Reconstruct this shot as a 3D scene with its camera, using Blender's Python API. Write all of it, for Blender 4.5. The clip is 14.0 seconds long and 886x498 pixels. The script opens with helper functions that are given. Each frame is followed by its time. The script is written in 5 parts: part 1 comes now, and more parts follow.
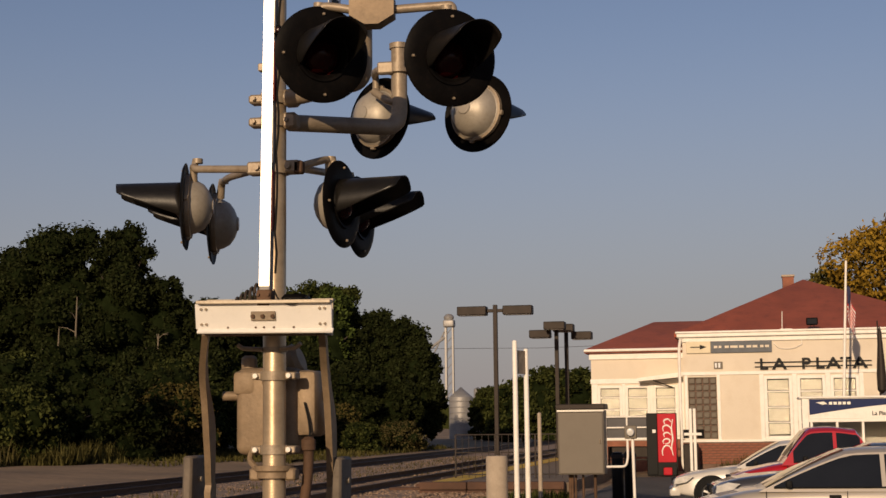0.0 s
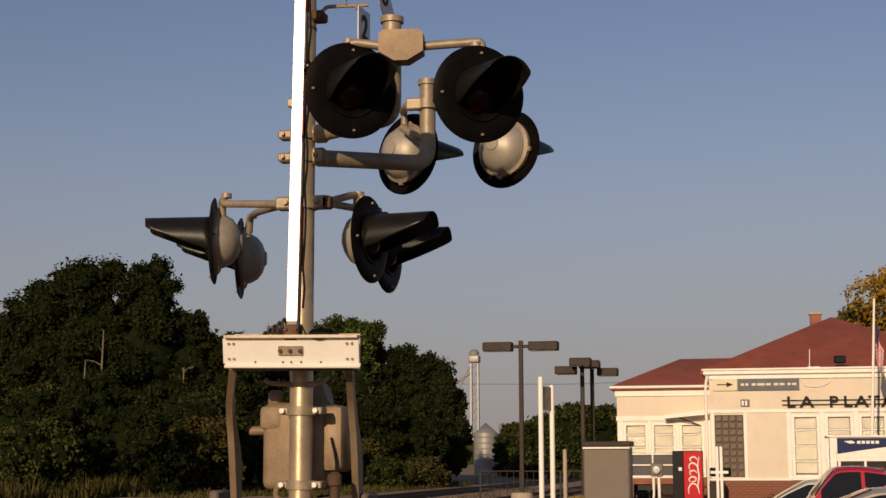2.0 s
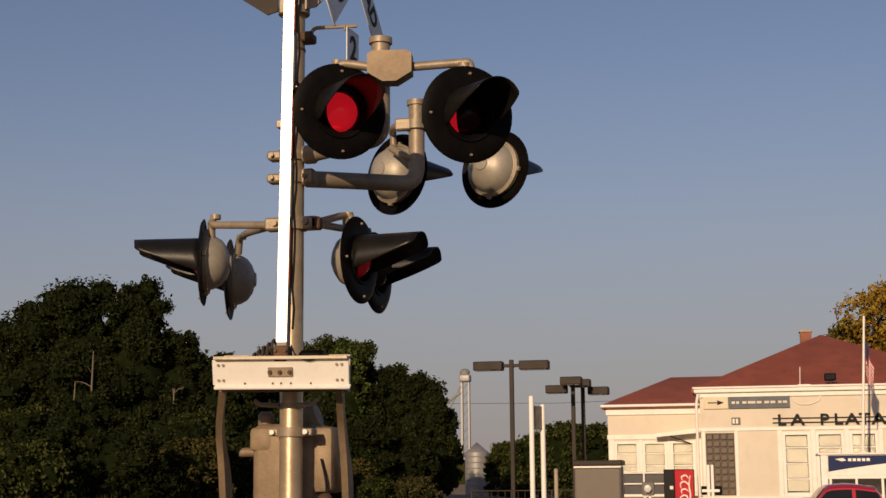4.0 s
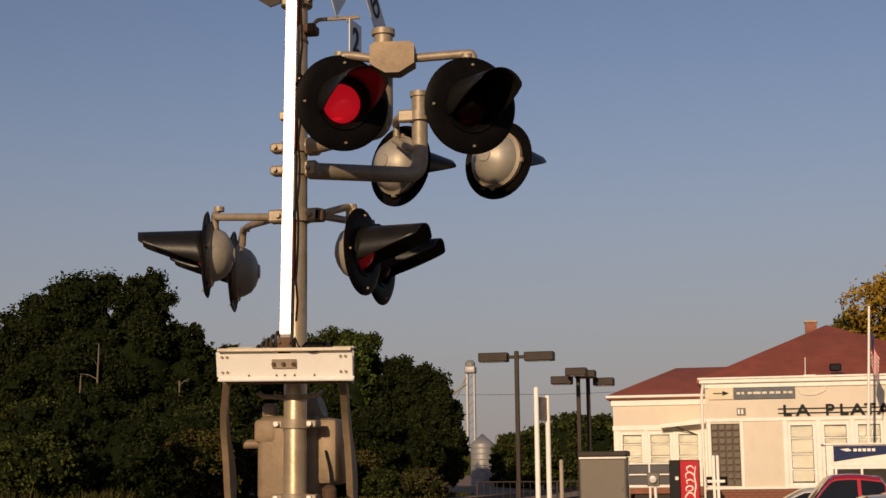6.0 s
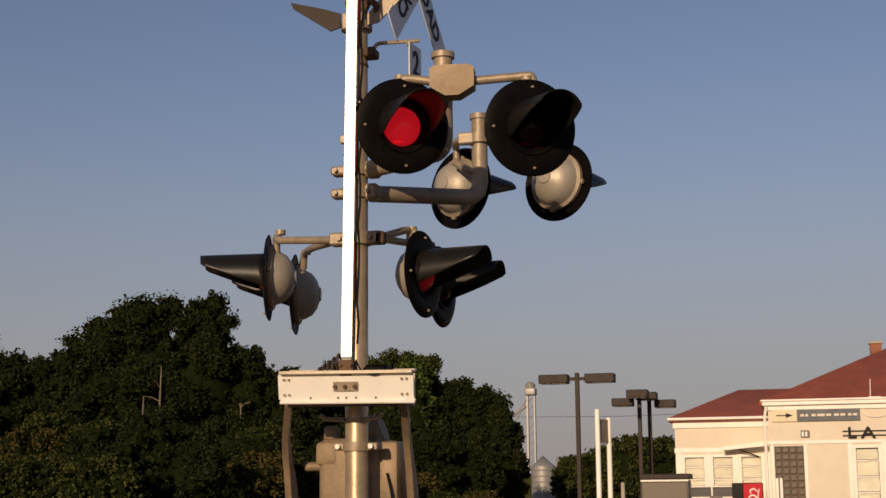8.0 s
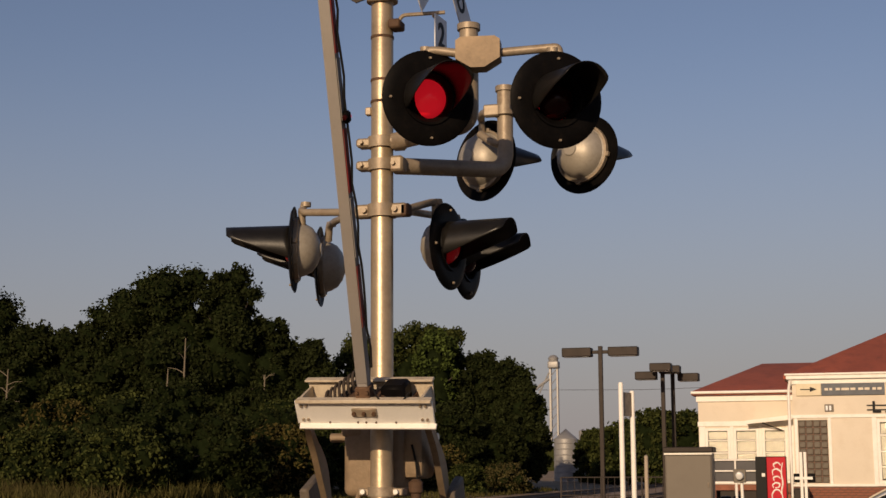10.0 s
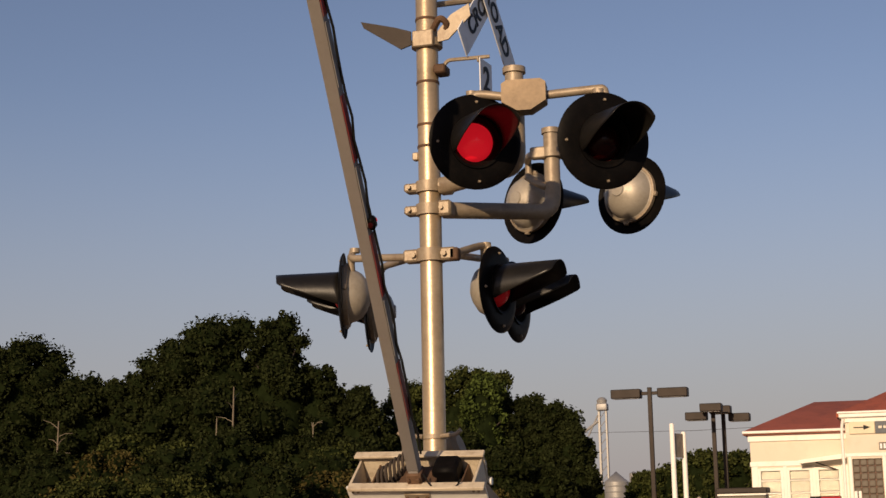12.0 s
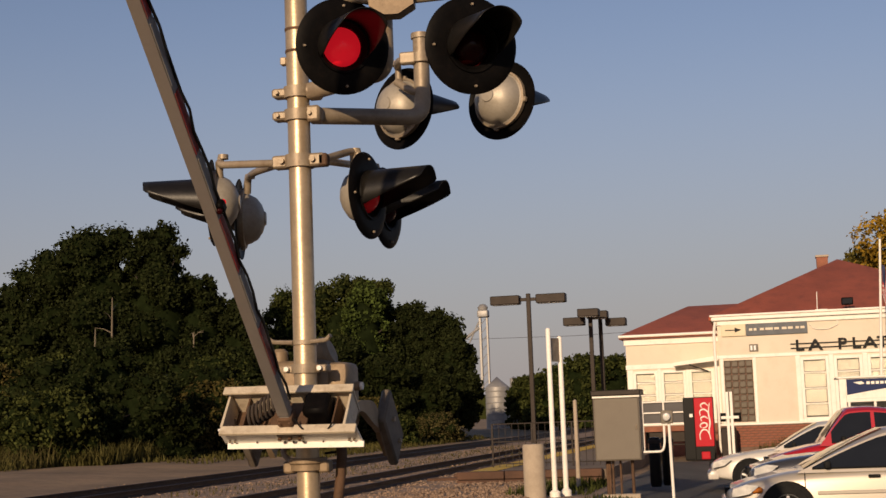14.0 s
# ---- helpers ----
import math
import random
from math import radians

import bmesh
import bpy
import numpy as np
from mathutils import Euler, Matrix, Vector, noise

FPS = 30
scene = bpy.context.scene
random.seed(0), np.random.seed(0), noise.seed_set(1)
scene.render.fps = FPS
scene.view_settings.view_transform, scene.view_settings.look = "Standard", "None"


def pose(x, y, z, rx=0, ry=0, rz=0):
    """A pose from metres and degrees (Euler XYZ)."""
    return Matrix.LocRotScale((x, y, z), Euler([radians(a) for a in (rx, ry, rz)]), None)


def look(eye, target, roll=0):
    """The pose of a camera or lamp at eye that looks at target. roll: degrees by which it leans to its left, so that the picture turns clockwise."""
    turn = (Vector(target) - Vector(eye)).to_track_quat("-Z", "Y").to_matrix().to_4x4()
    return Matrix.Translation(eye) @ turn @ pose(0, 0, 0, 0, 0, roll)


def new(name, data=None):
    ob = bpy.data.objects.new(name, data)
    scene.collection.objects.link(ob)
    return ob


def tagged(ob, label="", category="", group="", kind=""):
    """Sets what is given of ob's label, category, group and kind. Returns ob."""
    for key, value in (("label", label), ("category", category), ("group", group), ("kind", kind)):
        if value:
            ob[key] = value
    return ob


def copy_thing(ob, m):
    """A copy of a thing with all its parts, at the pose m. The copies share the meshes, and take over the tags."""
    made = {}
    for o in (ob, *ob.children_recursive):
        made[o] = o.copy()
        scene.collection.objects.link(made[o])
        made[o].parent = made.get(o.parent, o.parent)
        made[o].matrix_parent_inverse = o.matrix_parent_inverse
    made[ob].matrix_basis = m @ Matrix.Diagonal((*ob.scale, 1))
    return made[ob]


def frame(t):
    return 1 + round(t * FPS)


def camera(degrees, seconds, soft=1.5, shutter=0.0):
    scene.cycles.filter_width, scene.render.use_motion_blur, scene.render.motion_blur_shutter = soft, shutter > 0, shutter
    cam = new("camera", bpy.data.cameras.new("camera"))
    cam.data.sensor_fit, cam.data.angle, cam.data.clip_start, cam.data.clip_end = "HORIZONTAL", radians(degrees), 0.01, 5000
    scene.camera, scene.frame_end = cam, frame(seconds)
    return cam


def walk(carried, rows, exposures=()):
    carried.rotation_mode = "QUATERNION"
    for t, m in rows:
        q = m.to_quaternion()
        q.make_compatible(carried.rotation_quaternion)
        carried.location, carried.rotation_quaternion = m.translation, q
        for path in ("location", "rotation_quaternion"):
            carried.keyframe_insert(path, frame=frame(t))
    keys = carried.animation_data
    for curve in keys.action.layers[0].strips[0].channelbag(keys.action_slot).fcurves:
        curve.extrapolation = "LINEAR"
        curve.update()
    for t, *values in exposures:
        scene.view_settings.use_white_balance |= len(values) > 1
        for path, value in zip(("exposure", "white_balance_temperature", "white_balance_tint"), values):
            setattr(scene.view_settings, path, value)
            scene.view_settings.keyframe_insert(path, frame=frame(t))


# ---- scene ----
import bmesh
FOV = 33.59
cam = camera(FOV, 14.0, soft=1.5)
PATH = [
    (0, pose(0.0063, 0.0027, 1.5938, 96.823, 0.640, 11.508)),
    (0.5, pose(0.0135, 0.0047, 1.5924, 97.366, 0.678, 11.585)),
    (1, pose(0.0048, 0.0016, 1.5975, 97.616, 0.400, 11.755)),
    (1.5, pose(-0.0005, 0.0004, 1.5973, 97.741, 0.293, 12.190)),
    (2, pose(-0.0056, -0.0009, 1.5974, 98.203, 0.174, 12.455)),
    (2.5, pose(-0.0039, -0.0006, 1.5977, 98.302, -0.111, 12.156)),
    (3, pose(-0.0029, -0.0010, 1.6015, 98.774, 0.032, 12.091)),
    (5.5, pose(0.0058, 0.0008, 1.6037, 99.024, 0.817, 12.305)),
    (6, pose(0.0085, 0.0017, 1.6027, 98.625, 0.655, 12.340)),
    (6.5, pose(0.0028, 0.0007, 1.5999, 98.916, 0.173, 13.176)),
    (7, pose(0.0000, 0.0000, 1.6000, 99.763, 0.227, 14.087)),
    (7.5, pose(0.0012, -0.0007, 1.6057, 99.910, 0.333, 14.249)),
    (8, pose(0.0024, -0.0004, 1.6056, 99.500, 0.542, 14.670)),
    (10.5, pose(-0.0127, -0.0028, 1.5980, 97.882, -0.011, 15.868)),
    (11, pose(-0.0182, -0.0035, 1.5938, 97.269, -0.447, 16.227)),
    (11.5, pose(-0.0420, -0.0092, 1.5929, 98.526, -0.207, 17.241)),
    (12, pose(-0.0382, -0.0093, 1.5983, 100.206, 1.165, 17.460)),
    (12.5, pose(-0.0249, -0.0049, 1.5927, 99.164, 0.639, 16.568)),
    (13, pose(-0.0160, -0.0016, 1.5866, 98.651, 0.789, 15.561)),
    (13.5, pose(-0.0047, 0.0009, 1.5885, 97.439, 1.197, 14.783)),
    (14, pose(0.0369, 0.0131, 1.5784, 96.510, 2.147, 12.956)),
]
walk(cam, PATH, [(0, -0.06), (7.5, -0.04), (11, -0.06), (11.6, 0.14), (12.3, 0.22), (14, 0.14)])

# ---- light ----
SUN_AZ, SUN_EL = radians(186.0), radians(15.0)      # azimuth from +y towards +x
SKY = bpy.data.worlds.new("sky")
scene.world = SKY
SKY.use_nodes = True
_n = SKY.node_tree.nodes
_bg = _n["Background"]
_sky = _n.new("ShaderNodeTexSky")
_sky.sky_type = "NISHITA"
_sky.sun_disc = False
_sky.sun_elevation, _sky.sun_rotation = SUN_EL, SUN_AZ
_sky.air_density, _sky.dust_density, _sky.ozone_density = 1.0, 0.6, 2.2
_haze = _n.new("ShaderNodeMix")                      # warm evening haze over the whole sky
_haze.data_type, _haze.blend_type = "RGBA", "MULTIPLY"
_haze.inputs["Factor"].default_value = 1.0
_haze.inputs["B"].default_value = (1.19, 0.955, 0.975, 1)
SKY.node_tree.links.new(_sky.outputs[0], _haze.inputs["A"])
_dir = _n.new("ShaderNodeTexCoord")                  # mauve-grey haze thickening towards the horizon
_sep = _n.new("ShaderNodeSeparateXYZ")
_low = _n.new("ShaderNodeMapRange")
_low.interpolation_type = "SMOOTHSTEP"
_low.inputs["From Min"].default_value, _low.inputs["From Max"].default_value = -0.02, 0.30
_low.inputs["To Min"].default_value, _low.inputs["To Max"].default_value = 0.88, 0.0
_air = _n.new("ShaderNodeMix")
_air.data_type = "RGBA"
_air.inputs["B"].default_value = (3.62, 3.34, 3.52, 1)
SKY.node_tree.links.new(_dir.outputs["Generated"], _sep.inputs[0])
SKY.node_tree.links.new(_sep.outputs["Z"], _low.inputs["Value"])
SKY.node_tree.links.new(_low.outputs[0], _air.inputs["Factor"])
SKY.node_tree.links.new(_haze.outputs["Result"], _air.inputs["A"])
SKY.node_tree.links.new(_air.outputs["Result"], _bg.inputs["Color"])
_bg.inputs["Strength"].default_value = 0.077
sun_data = bpy.data.lights.new("sun", "SUN")
sun_data.energy, sun_data.angle, sun_data.color = 3.9, radians(0.5), (1.0, 0.74, 0.48)
sun = new("sun", sun_data)
_to = Vector((math.sin(SUN_AZ) * math.cos(SUN_EL), math.cos(SUN_AZ) * math.cos(SUN_EL), math.sin(SUN_EL)))
sun.matrix_world = look(_to * 60, (0, 0, 0))


# ---- materials ----
def mat(name, base, rough=0.6, metal=0.0, var=0.25, scale=3.0, bump=0.15, fine=40.0, dirt=None, dirt_amount=0.0,
        island=0.0, coat=0.0, spread=0.5, spec=0.5):
    """A surface with two scales of uneven colour, stains of a second colour and fine relief."""
    m = bpy.data.materials.new(name)
    m.use_nodes = True
    nt = m.node_tree
    b = nt.nodes["Principled BSDF"]
    L = nt.links.new
    co = nt.nodes.new("ShaderNodeTexCoord")
    big = nt.nodes.new("ShaderNodeTexNoise")
    big.inputs["Scale"].default_value, big.inputs["Detail"].default_value = scale, 5
    small = nt.nodes.new("ShaderNodeTexNoise")
    small.inputs["Scale"].default_value, small.inputs["Detail"].default_value = fine, 3
    for n in (big, small):
        L(co.outputs["Object"], n.inputs["Vector"])
    add = nt.nodes.new("ShaderNodeMath")
    add.operation = "MULTIPLY_ADD"
    add.inputs[1].default_value = 0.35
    L(small.outputs["Fac"], add.inputs[0])
    L(big.outputs["Fac"], add.inputs[2])
    ramp = nt.nodes.new("ShaderNodeMapRange")
    ramp.inputs["From Min"].default_value, ramp.inputs["From Max"].default_value = 0.4, 0.95
    ramp.inputs["To Min"].default_value, ramp.inputs["To Max"].default_value = 1 - var, 1 + var
    L(add.outputs[0], ramp.inputs["Value"])
    value = ramp.outputs[0]
    if island:
        geo = nt.nodes.new("ShaderNodeNewGeometry")
        mr = nt.nodes.new("ShaderNodeMapRange")
        mr.inputs["To Min"].default_value, mr.inputs["To Max"].default_value = 1 - island, 1 + island
        L(geo.outputs["Random Per Island"], mr.inputs["Value"])
        mul = nt.nodes.new("ShaderNodeMath")
        mul.operation = "MULTIPLY"
        L(value, mul.inputs[0])
        L(mr.outputs[0], mul.inputs[1])
        value = mul.outputs[0]
    sc = nt.nodes.new("ShaderNodeVectorMath")
    sc.operation = "SCALE"
    sc.inputs[0].default_value = base
    L(value, sc.inputs["Scale"])
    colour = sc.outputs[0]
    if dirt:
        st = nt.nodes.new("ShaderNodeTexNoise")
        st.inputs["Scale"].default_value, st.inputs["Detail"].default_value = scale * 2.3, 8
        st.inputs["Roughness"].default_value = 0.7
        L(co.outputs["Object"], st.inputs["Vector"])
        mr = nt.nodes.new("ShaderNodeMapRange")
        mr.inputs["From Min"].default_value, mr.inputs["From Max"].default_value = spread, spread + 0.22
        mr.inputs["To Max"].default_value = dirt_amount
        L(st.outputs["Fac"], mr.inputs["Value"])
        mix = nt.nodes.new("ShaderNodeMix")
        mix.data_type = "RGBA"
        mix.inputs["B"].default_value = (*dirt, 1)
        L(mr.outputs[0], mix.inputs["Factor"])
        L(colour, mix.inputs["A"])
        colour = mix.outputs["Result"]
    L(colour, b.inputs["Base Color"])
    b.inputs["Roughness"].default_value, b.inputs["Metallic"].default_value = rough, metal
    b.inputs["Coat Weight"].default_value = coat
    b.inputs["Specular IOR Level"].default_value = spec
    if bump:
        bp = nt.nodes.new("ShaderNodeBump")
        bp.inputs["Strength"].default_value, bp.inputs["Distance"].default_value = bump, 0.02
        L(add.outputs[0], bp.inputs["Height"])
        L(bp.outputs[0], b.inputs["Normal"])
    return m


def glow(name, colour, strength):
    m = bpy.data.materials.new(name)
    m.use_nodes = True
    b = m.node_tree.nodes["Principled BSDF"]
    b.inputs["Base Color"].default_value = (*colour, 1)
    b.inputs["Roughness"].default_value = 0.25
    b.inputs["Emission Color"].default_value = (*colour, 1)
    b.inputs["Emission Strength"].default_value = strength
    return m


def glass(name, tint=(0.9, 0.95, 0.95), rough=0.03):
    """A pane: dark clear gloss with a little see-through."""
    m = bpy.data.materials.new(name)
    m.use_nodes = True
    nt = m.node_tree
    b = nt.nodes["Principled BSDF"]
    b.inputs["Base Color"].default_value = (*tint, 1)
    b.inputs["Roughness"].default_value = rough
    b.inputs["Transmission Weight"].default_value = 1.0
    b.inputs["IOR"].default_value = 1.15
    return m


def leaf_mat(name, base, var=0.5):
    m = mat(name, base, rough=0.7, var=0.3, scale=0.35, bump=0.0, fine=2.5, island=var)
    b = m.node_tree.nodes["Principled BSDF"]
    b.inputs["Specular IOR Level"].default_value = 0.02
    return m


MAST = mat("aluminium_painted_steel", (0.44, 0.335, 0.215), 0.38, 0.55, 0.18, 4, 0.12, 60, (0.22, 0.16, 0.10), 0.45)
STEEL = mat("weathered_galvanised_steel", (0.30, 0.24, 0.17), 0.5, 0.25, 0.25, 6, 0.2, 50, (0.16, 0.10, 0.06), 0.6)
CAST = mat("tan_weathered_casting", (0.25, 0.18, 0.11), 0.6, 0.2, 0.3, 5, 0.3, 45, (0.13, 0.09, 0.05), 0.5)
# darker copy of the casting, with the counterweights' shade put into its colour
CASTSHADE = mat("shaded_weathered_casting", (0.13, 0.105, 0.08), 0.7, 0.1, 0.3, 5, 0.3, 45, (0.06, 0.045, 0.03), 0.5)
BLACK = mat("black_enamel", (0.0045, 0.004, 0.004), 0.5, 0.0, 0.3, 8, 0.08, 60, (0.014, 0.010, 0.008), 0.4, spec=0.05)
HOOD = mat("black_faded_hood_paint", (0.010, 0.009, 0.008), 0.36, 0.0, 0.3, 10, 0.05, 60, (0.02, 0.016, 0.013), 0.5, spec=0.3)
DOME = mat("silver_lamp_housing", (0.38, 0.34, 0.28), 0.5, 0.3, 0.15, 8, 0.08, 50, (0.2, 0.17, 0.13), 0.4)
ALU = mat("bright_aluminium", (0.64, 0.60, 0.55), 0.36, 0.85, 0.06, 5, 0.05, 50, (0.5, 0.42, 0.32), 0.35, spread=0.56)
FRONT = mat("white_worn_aluminium", (0.84, 0.81, 0.75), 0.36, 0.35, 0.05, 5, 0.05, 50, (0.45, 0.33, 0.22), 0.4, spread=0.60)
WHITE = mat("white_enamel", (0.80, 0.77, 0.70), 0.5, 0.0, 0.06, 5, 0.06, 50, (0.45, 0.38, 0.28), 0.4, spread=0.56)
CREAM = mat("cream_steel_channel", (0.56, 0.48, 0.36), 0.55, 0.1, 0.15, 8, 0.15, 50, (0.25, 0.17, 0.10), 0.6)
RUST = mat("rusty_steel", (0.10, 0.055, 0.03), 0.8, 0.2, 0.4, 8, 0.3, 50)
ARMGREY = mat("gate_arm_grey", (0.25, 0.23, 0.21), 0.6, 0.0, 0.2, 4, 0.1, 40, (0.12, 0.08, 0.06), 0.5)
ARMRED = mat("gate_arm_red_sheeting", (0.24, 0.028, 0.024), 0.5, 0.0, 0.2, 6, 0.05, 40, (0.16, 0.11, 0.09), 0.75, spread=0.45, spec=0.2)
CABLE = mat("black_rubber", (0.012, 0.012, 0.012), 0.6, 0.0, 0.2, 10, 0.1, spec=0.1)
LENS_OFF = mat("dark_red_lens", (0.022, 0.002, 0.002), 0.2, 0.0, 0.2, 20, 0.05, spec=0.2)
LENS_ON = glow("lit_red_lens", (0.9, 0.012, 0.025), 0.38)
# same lit lens with weaker glow, standing for a view from outside its beam
LENS_OFFBEAM = glow("off_beam_red_lens", (0.5, 0.006, 0.010), 0.06)
SIGNFACE = mat("white_sign_sheeting", (0.72, 0.73, 0.74), 0.5, 0.0, 0.08, 4, 0.04, 40, (0.4, 0.38, 0.35), 0.3)
INK = mat("black_sign_ink", (0.015, 0.015, 0.016), 0.5, 0.0, 0.2, 8, 0.0, spec=0.1)
STUCCO = mat("cream_stucco", (0.68, 0.60, 0.485), 0.85, 0.0, 0.06, 0.9, 0.12, 30, (0.5, 0.4, 0.28), 0.25)
TRIMW = mat("white_painted_trim", (0.84, 0.80, 0.73), 0.6, 0.0, 0.06, 2, 0.06, 40, (0.55, 0.47, 0.38), 0.3)
ROOF = mat("red_brown_shingles", (0.36, 0.085, 0.042), 0.85, 0.0, 0.18, 1.2, 0.4, 14, (0.13, 0.035, 0.025), 0.5)
BRICK = mat("red_brick", (0.25, 0.10, 0.06), 0.9, 0.0, 0.3, 3, 0.5, 20, (0.14, 0.06, 0.04), 0.5)
BRICKPC = mat("red_brick_piece", (0.24, 0.09, 0.055), 0.9, 0.0, 0.25, 2, 0.3, 20)
MORTAR = mat("brown_mortar", (0.16, 0.10, 0.075), 0.95, 0.0, 0.2, 4, 0.3)
GBLOCK = mat("grey_glass_block", (0.13, 0.11, 0.085), 0.18, 0.0, 0.3, 2, 0.25, 9, spec=0.3)
BLIND = mat("cream_window_blind", (0.42, 0.375, 0.31), 0.8, 0.0, 0.06, 2, 0.05)
# dark colour that stands for an unlit room
DARKIN = mat("dim_interior", (0.05, 0.04, 0.03), 0.9, 0.0, 0.3, 1, 0.0)
PANE = glass("window_glass")
CARGLASS = mat("dark_car_glass", (0.012, 0.014, 0.018), 0.04, 0.0, 0.2, 2, 0.0, spec=0.25)
BRONZE = mat("dark_bronze_steel", (0.035, 0.028, 0.024), 0.5, 0.2, 0.2, 3, 0.05, spec=0.1)
GREYBOX = mat("grey_painted_cabinet", (0.15, 0.128, 0.10), 0.5, 0.0, 0.06, 1.2, 0.05, 40, (0.10, 0.085, 0.065), 0.25, spec=0.25)
CONC = mat("pale_concrete", (0.40, 0.33, 0.25), 0.9, 0.0, 0.15, 3, 0.3, 30, (0.25, 0.2, 0.15), 0.4)
VRED = mat("red_vending_panel", (0.45, 0.008, 0.020), 0.4, 0.0, 0.06, 3, 0.02, spec=0.12)
VBLACK = mat("black_vending_case", (0.006, 0.006, 0.006), 0.4, 0.0, 0.2, 3, 0.02, spec=0.1)
NAVY = mat("navy_sign_panel", (0.018, 0.028, 0.09), 0.5, 0.0, 0.1, 3, 0.02, spec=0.1)
SIGNBLUE = mat("grey_sign_panel", (0.12, 0.13, 0.145), 0.5, 0.0, 0.25, 3, 0.03, spec=0.15)
SIGNTAN = mat("tan_sign_panel", (0.62, 0.53, 0.36), 0.5, 0.0, 0.1, 3, 0.03)
SILVERCAR = mat("silver_car_paint", (0.46, 0.41, 0.34), 0.30, 0.3, 0.04, 1, 0.0, coat=0.6)
DARKCAR = mat("dark_grey_car_paint", (0.07, 0.068, 0.07), 0.25, 0.4, 0.05, 1, 0.0, coat=0.7)
REDCAR = mat("red_car_paint", (0.42, 0.012, 0.018), 0.25, 0.1, 0.05, 1, 0.0, coat=0.8)
WHITECAR = mat("white_car_paint", (0.58, 0.55, 0.50), 0.3, 0.0, 0.04, 1, 0.0, coat=0.6)
TYRE = mat("tyre_rubber", (0.015, 0.015, 0.015), 0.85, 0.0, 0.3, 8, 0.2, spec=0.1)
RIM = mat("alloy_rim", (0.4, 0.4, 0.4), 0.35, 0.8, 0.1, 5, 0.0)
LAMPCLEAR = mat("clear_headlight", (0.75, 0.74, 0.70), 0.12, 0.3, 0.2, 12, 0.1)
AMBER = mat("amber_lens", (0.75, 0.22, 0.02), 0.2, 0.0, 0.1, 10, 0.0)
GRASS = mat("dry_grass_soil", (0.22, 0.145, 0.08), 0.95, 0.0, 0.5, 0.25, 0.5, 4, (0.15, 0.11, 0.06), 0.7)
ASPHALT = mat("worn_asphalt", (0.055, 0.052, 0.05), 0.9, 0.0, 0.25, 0.6, 0.4, 30, (0.11, 0.095, 0.08), 0.5)
BALLAST = mat("ballast_bed", (0.26, 0.175, 0.115), 0.95, 0.0, 0.35, 1.5, 0.8, 14, (0.10, 0.075, 0.055), 0.6)
STONE = mat("ballast_stone", (0.24, 0.162, 0.108), 0.9, 0.0, 0.3, 6, 0.3, 30, island=0.35)
RAILS = mat("rusty_rail", (0.055, 0.035, 0.025), 0.6, 0.4, 0.3, 3, 0.2)
TIE = mat("creosote_tie", (0.045, 0.033, 0.025), 0.95, 0.0, 0.4, 3, 0.5)
DECK = mat("worn_brown_deck", (0.17, 0.125, 0.085), 0.9, 0.0, 0.25, 1.5, 0.3, 20, (0.09, 0.065, 0.045), 0.5)
TIMBER = mat("brown_platform_timber", (0.085, 0.042, 0.024), 0.85, 0.0, 0.3, 2, 0.4, 20)
YELLOW = mat("yellow_tactile_strip", (0.55, 0.36, 0.04), 0.8, 0.0, 0.15, 3, 0.3, 30)
BARK = mat("grey_bark", (0.045, 0.035, 0.026), 0.95, 0.0, 0.3, 4, 0.6, 20)
DEADWOOD = mat("bleached_dead_wood", (0.16, 0.13, 0.09), 0.9, 0.0, 0.2, 4, 0.4)
LEAF = leaf_mat("green_leaves", (0.018, 0.022, 0.0075))
LEAFB = leaf_mat("brown_olive_leaves", (0.062, 0.050, 0.016))
LEAF2 = leaf_mat("olive_leaves", (0.040, 0.046, 0.013))
LEAFY = leaf_mat("yellowing_leaves", (0.22, 0.135, 0.018), 0.5)
LEAFO = leaf_mat("olive_turning_leaves", (0.095, 0.080, 0.020), 0.5)
LEAF3 = leaf_mat("bright_green_leaves", (0.045, 0.062, 0.015))
BANKGRASS = leaf_mat("olive_bank_grass", (0.060, 0.054, 0.018), 0.5)
# near-black green: the shade inside a crown, put into the colour
LEAFSHADE = mat("crown_shade_core", (0.010, 0.014, 0.005), 0.95, 0.0, 0.5, 1.6, 0.0, 6.0, spec=0.0)
STRAW = leaf_mat("dry_grass_blades", (0.065, 0.055, 0.022), 0.5)
DARKSHEET = mat("dark_grey_sheet", (0.055, 0.052, 0.055), 0.6, 0.0, 0.3, 1.5, 0.05)
SILO = mat("galvanised_silo", (0.30, 0.29, 0.28), 0.5, 0.3, 0.1, 0.5, 0.1, 6)
FLAGRED = mat("flag_red_cloth", (0.45, 0.04, 0.05), 0.8, 0.0, 0.1, 4, 0.05)
FLAGWHITE = mat("flag_white_cloth", (0.72, 0.68, 0.64), 0.8, 0.0, 0.1, 4, 0.05)
FLAGBLUE = mat("flag_blue_cloth", (0.03, 0.035, 0.09), 0.8, 0.0, 0.1, 4, 0.05)


# ---- building blocks ----
def link_mesh(name, bm, material, smooth=True):
    me = bpy.data.meshes.new(name)
    bm.to_mesh(me)
    bm.free()
    for m in (material if isinstance(material, (list, tuple)) else (material,)):
        me.materials.append(m)
    if smooth:
        me.polygons.foreach_set("use_smooth", [True] * len(me.polygons))
        me.set_sharp_from_angle(angle=radians(38))
    return me


def part(name, bm, material, parent=None, label=""):
    ob = new(name, link_mesh(name, bm, material))
    if parent is not None:
        ob.parent = parent
    return tagged(ob, label)


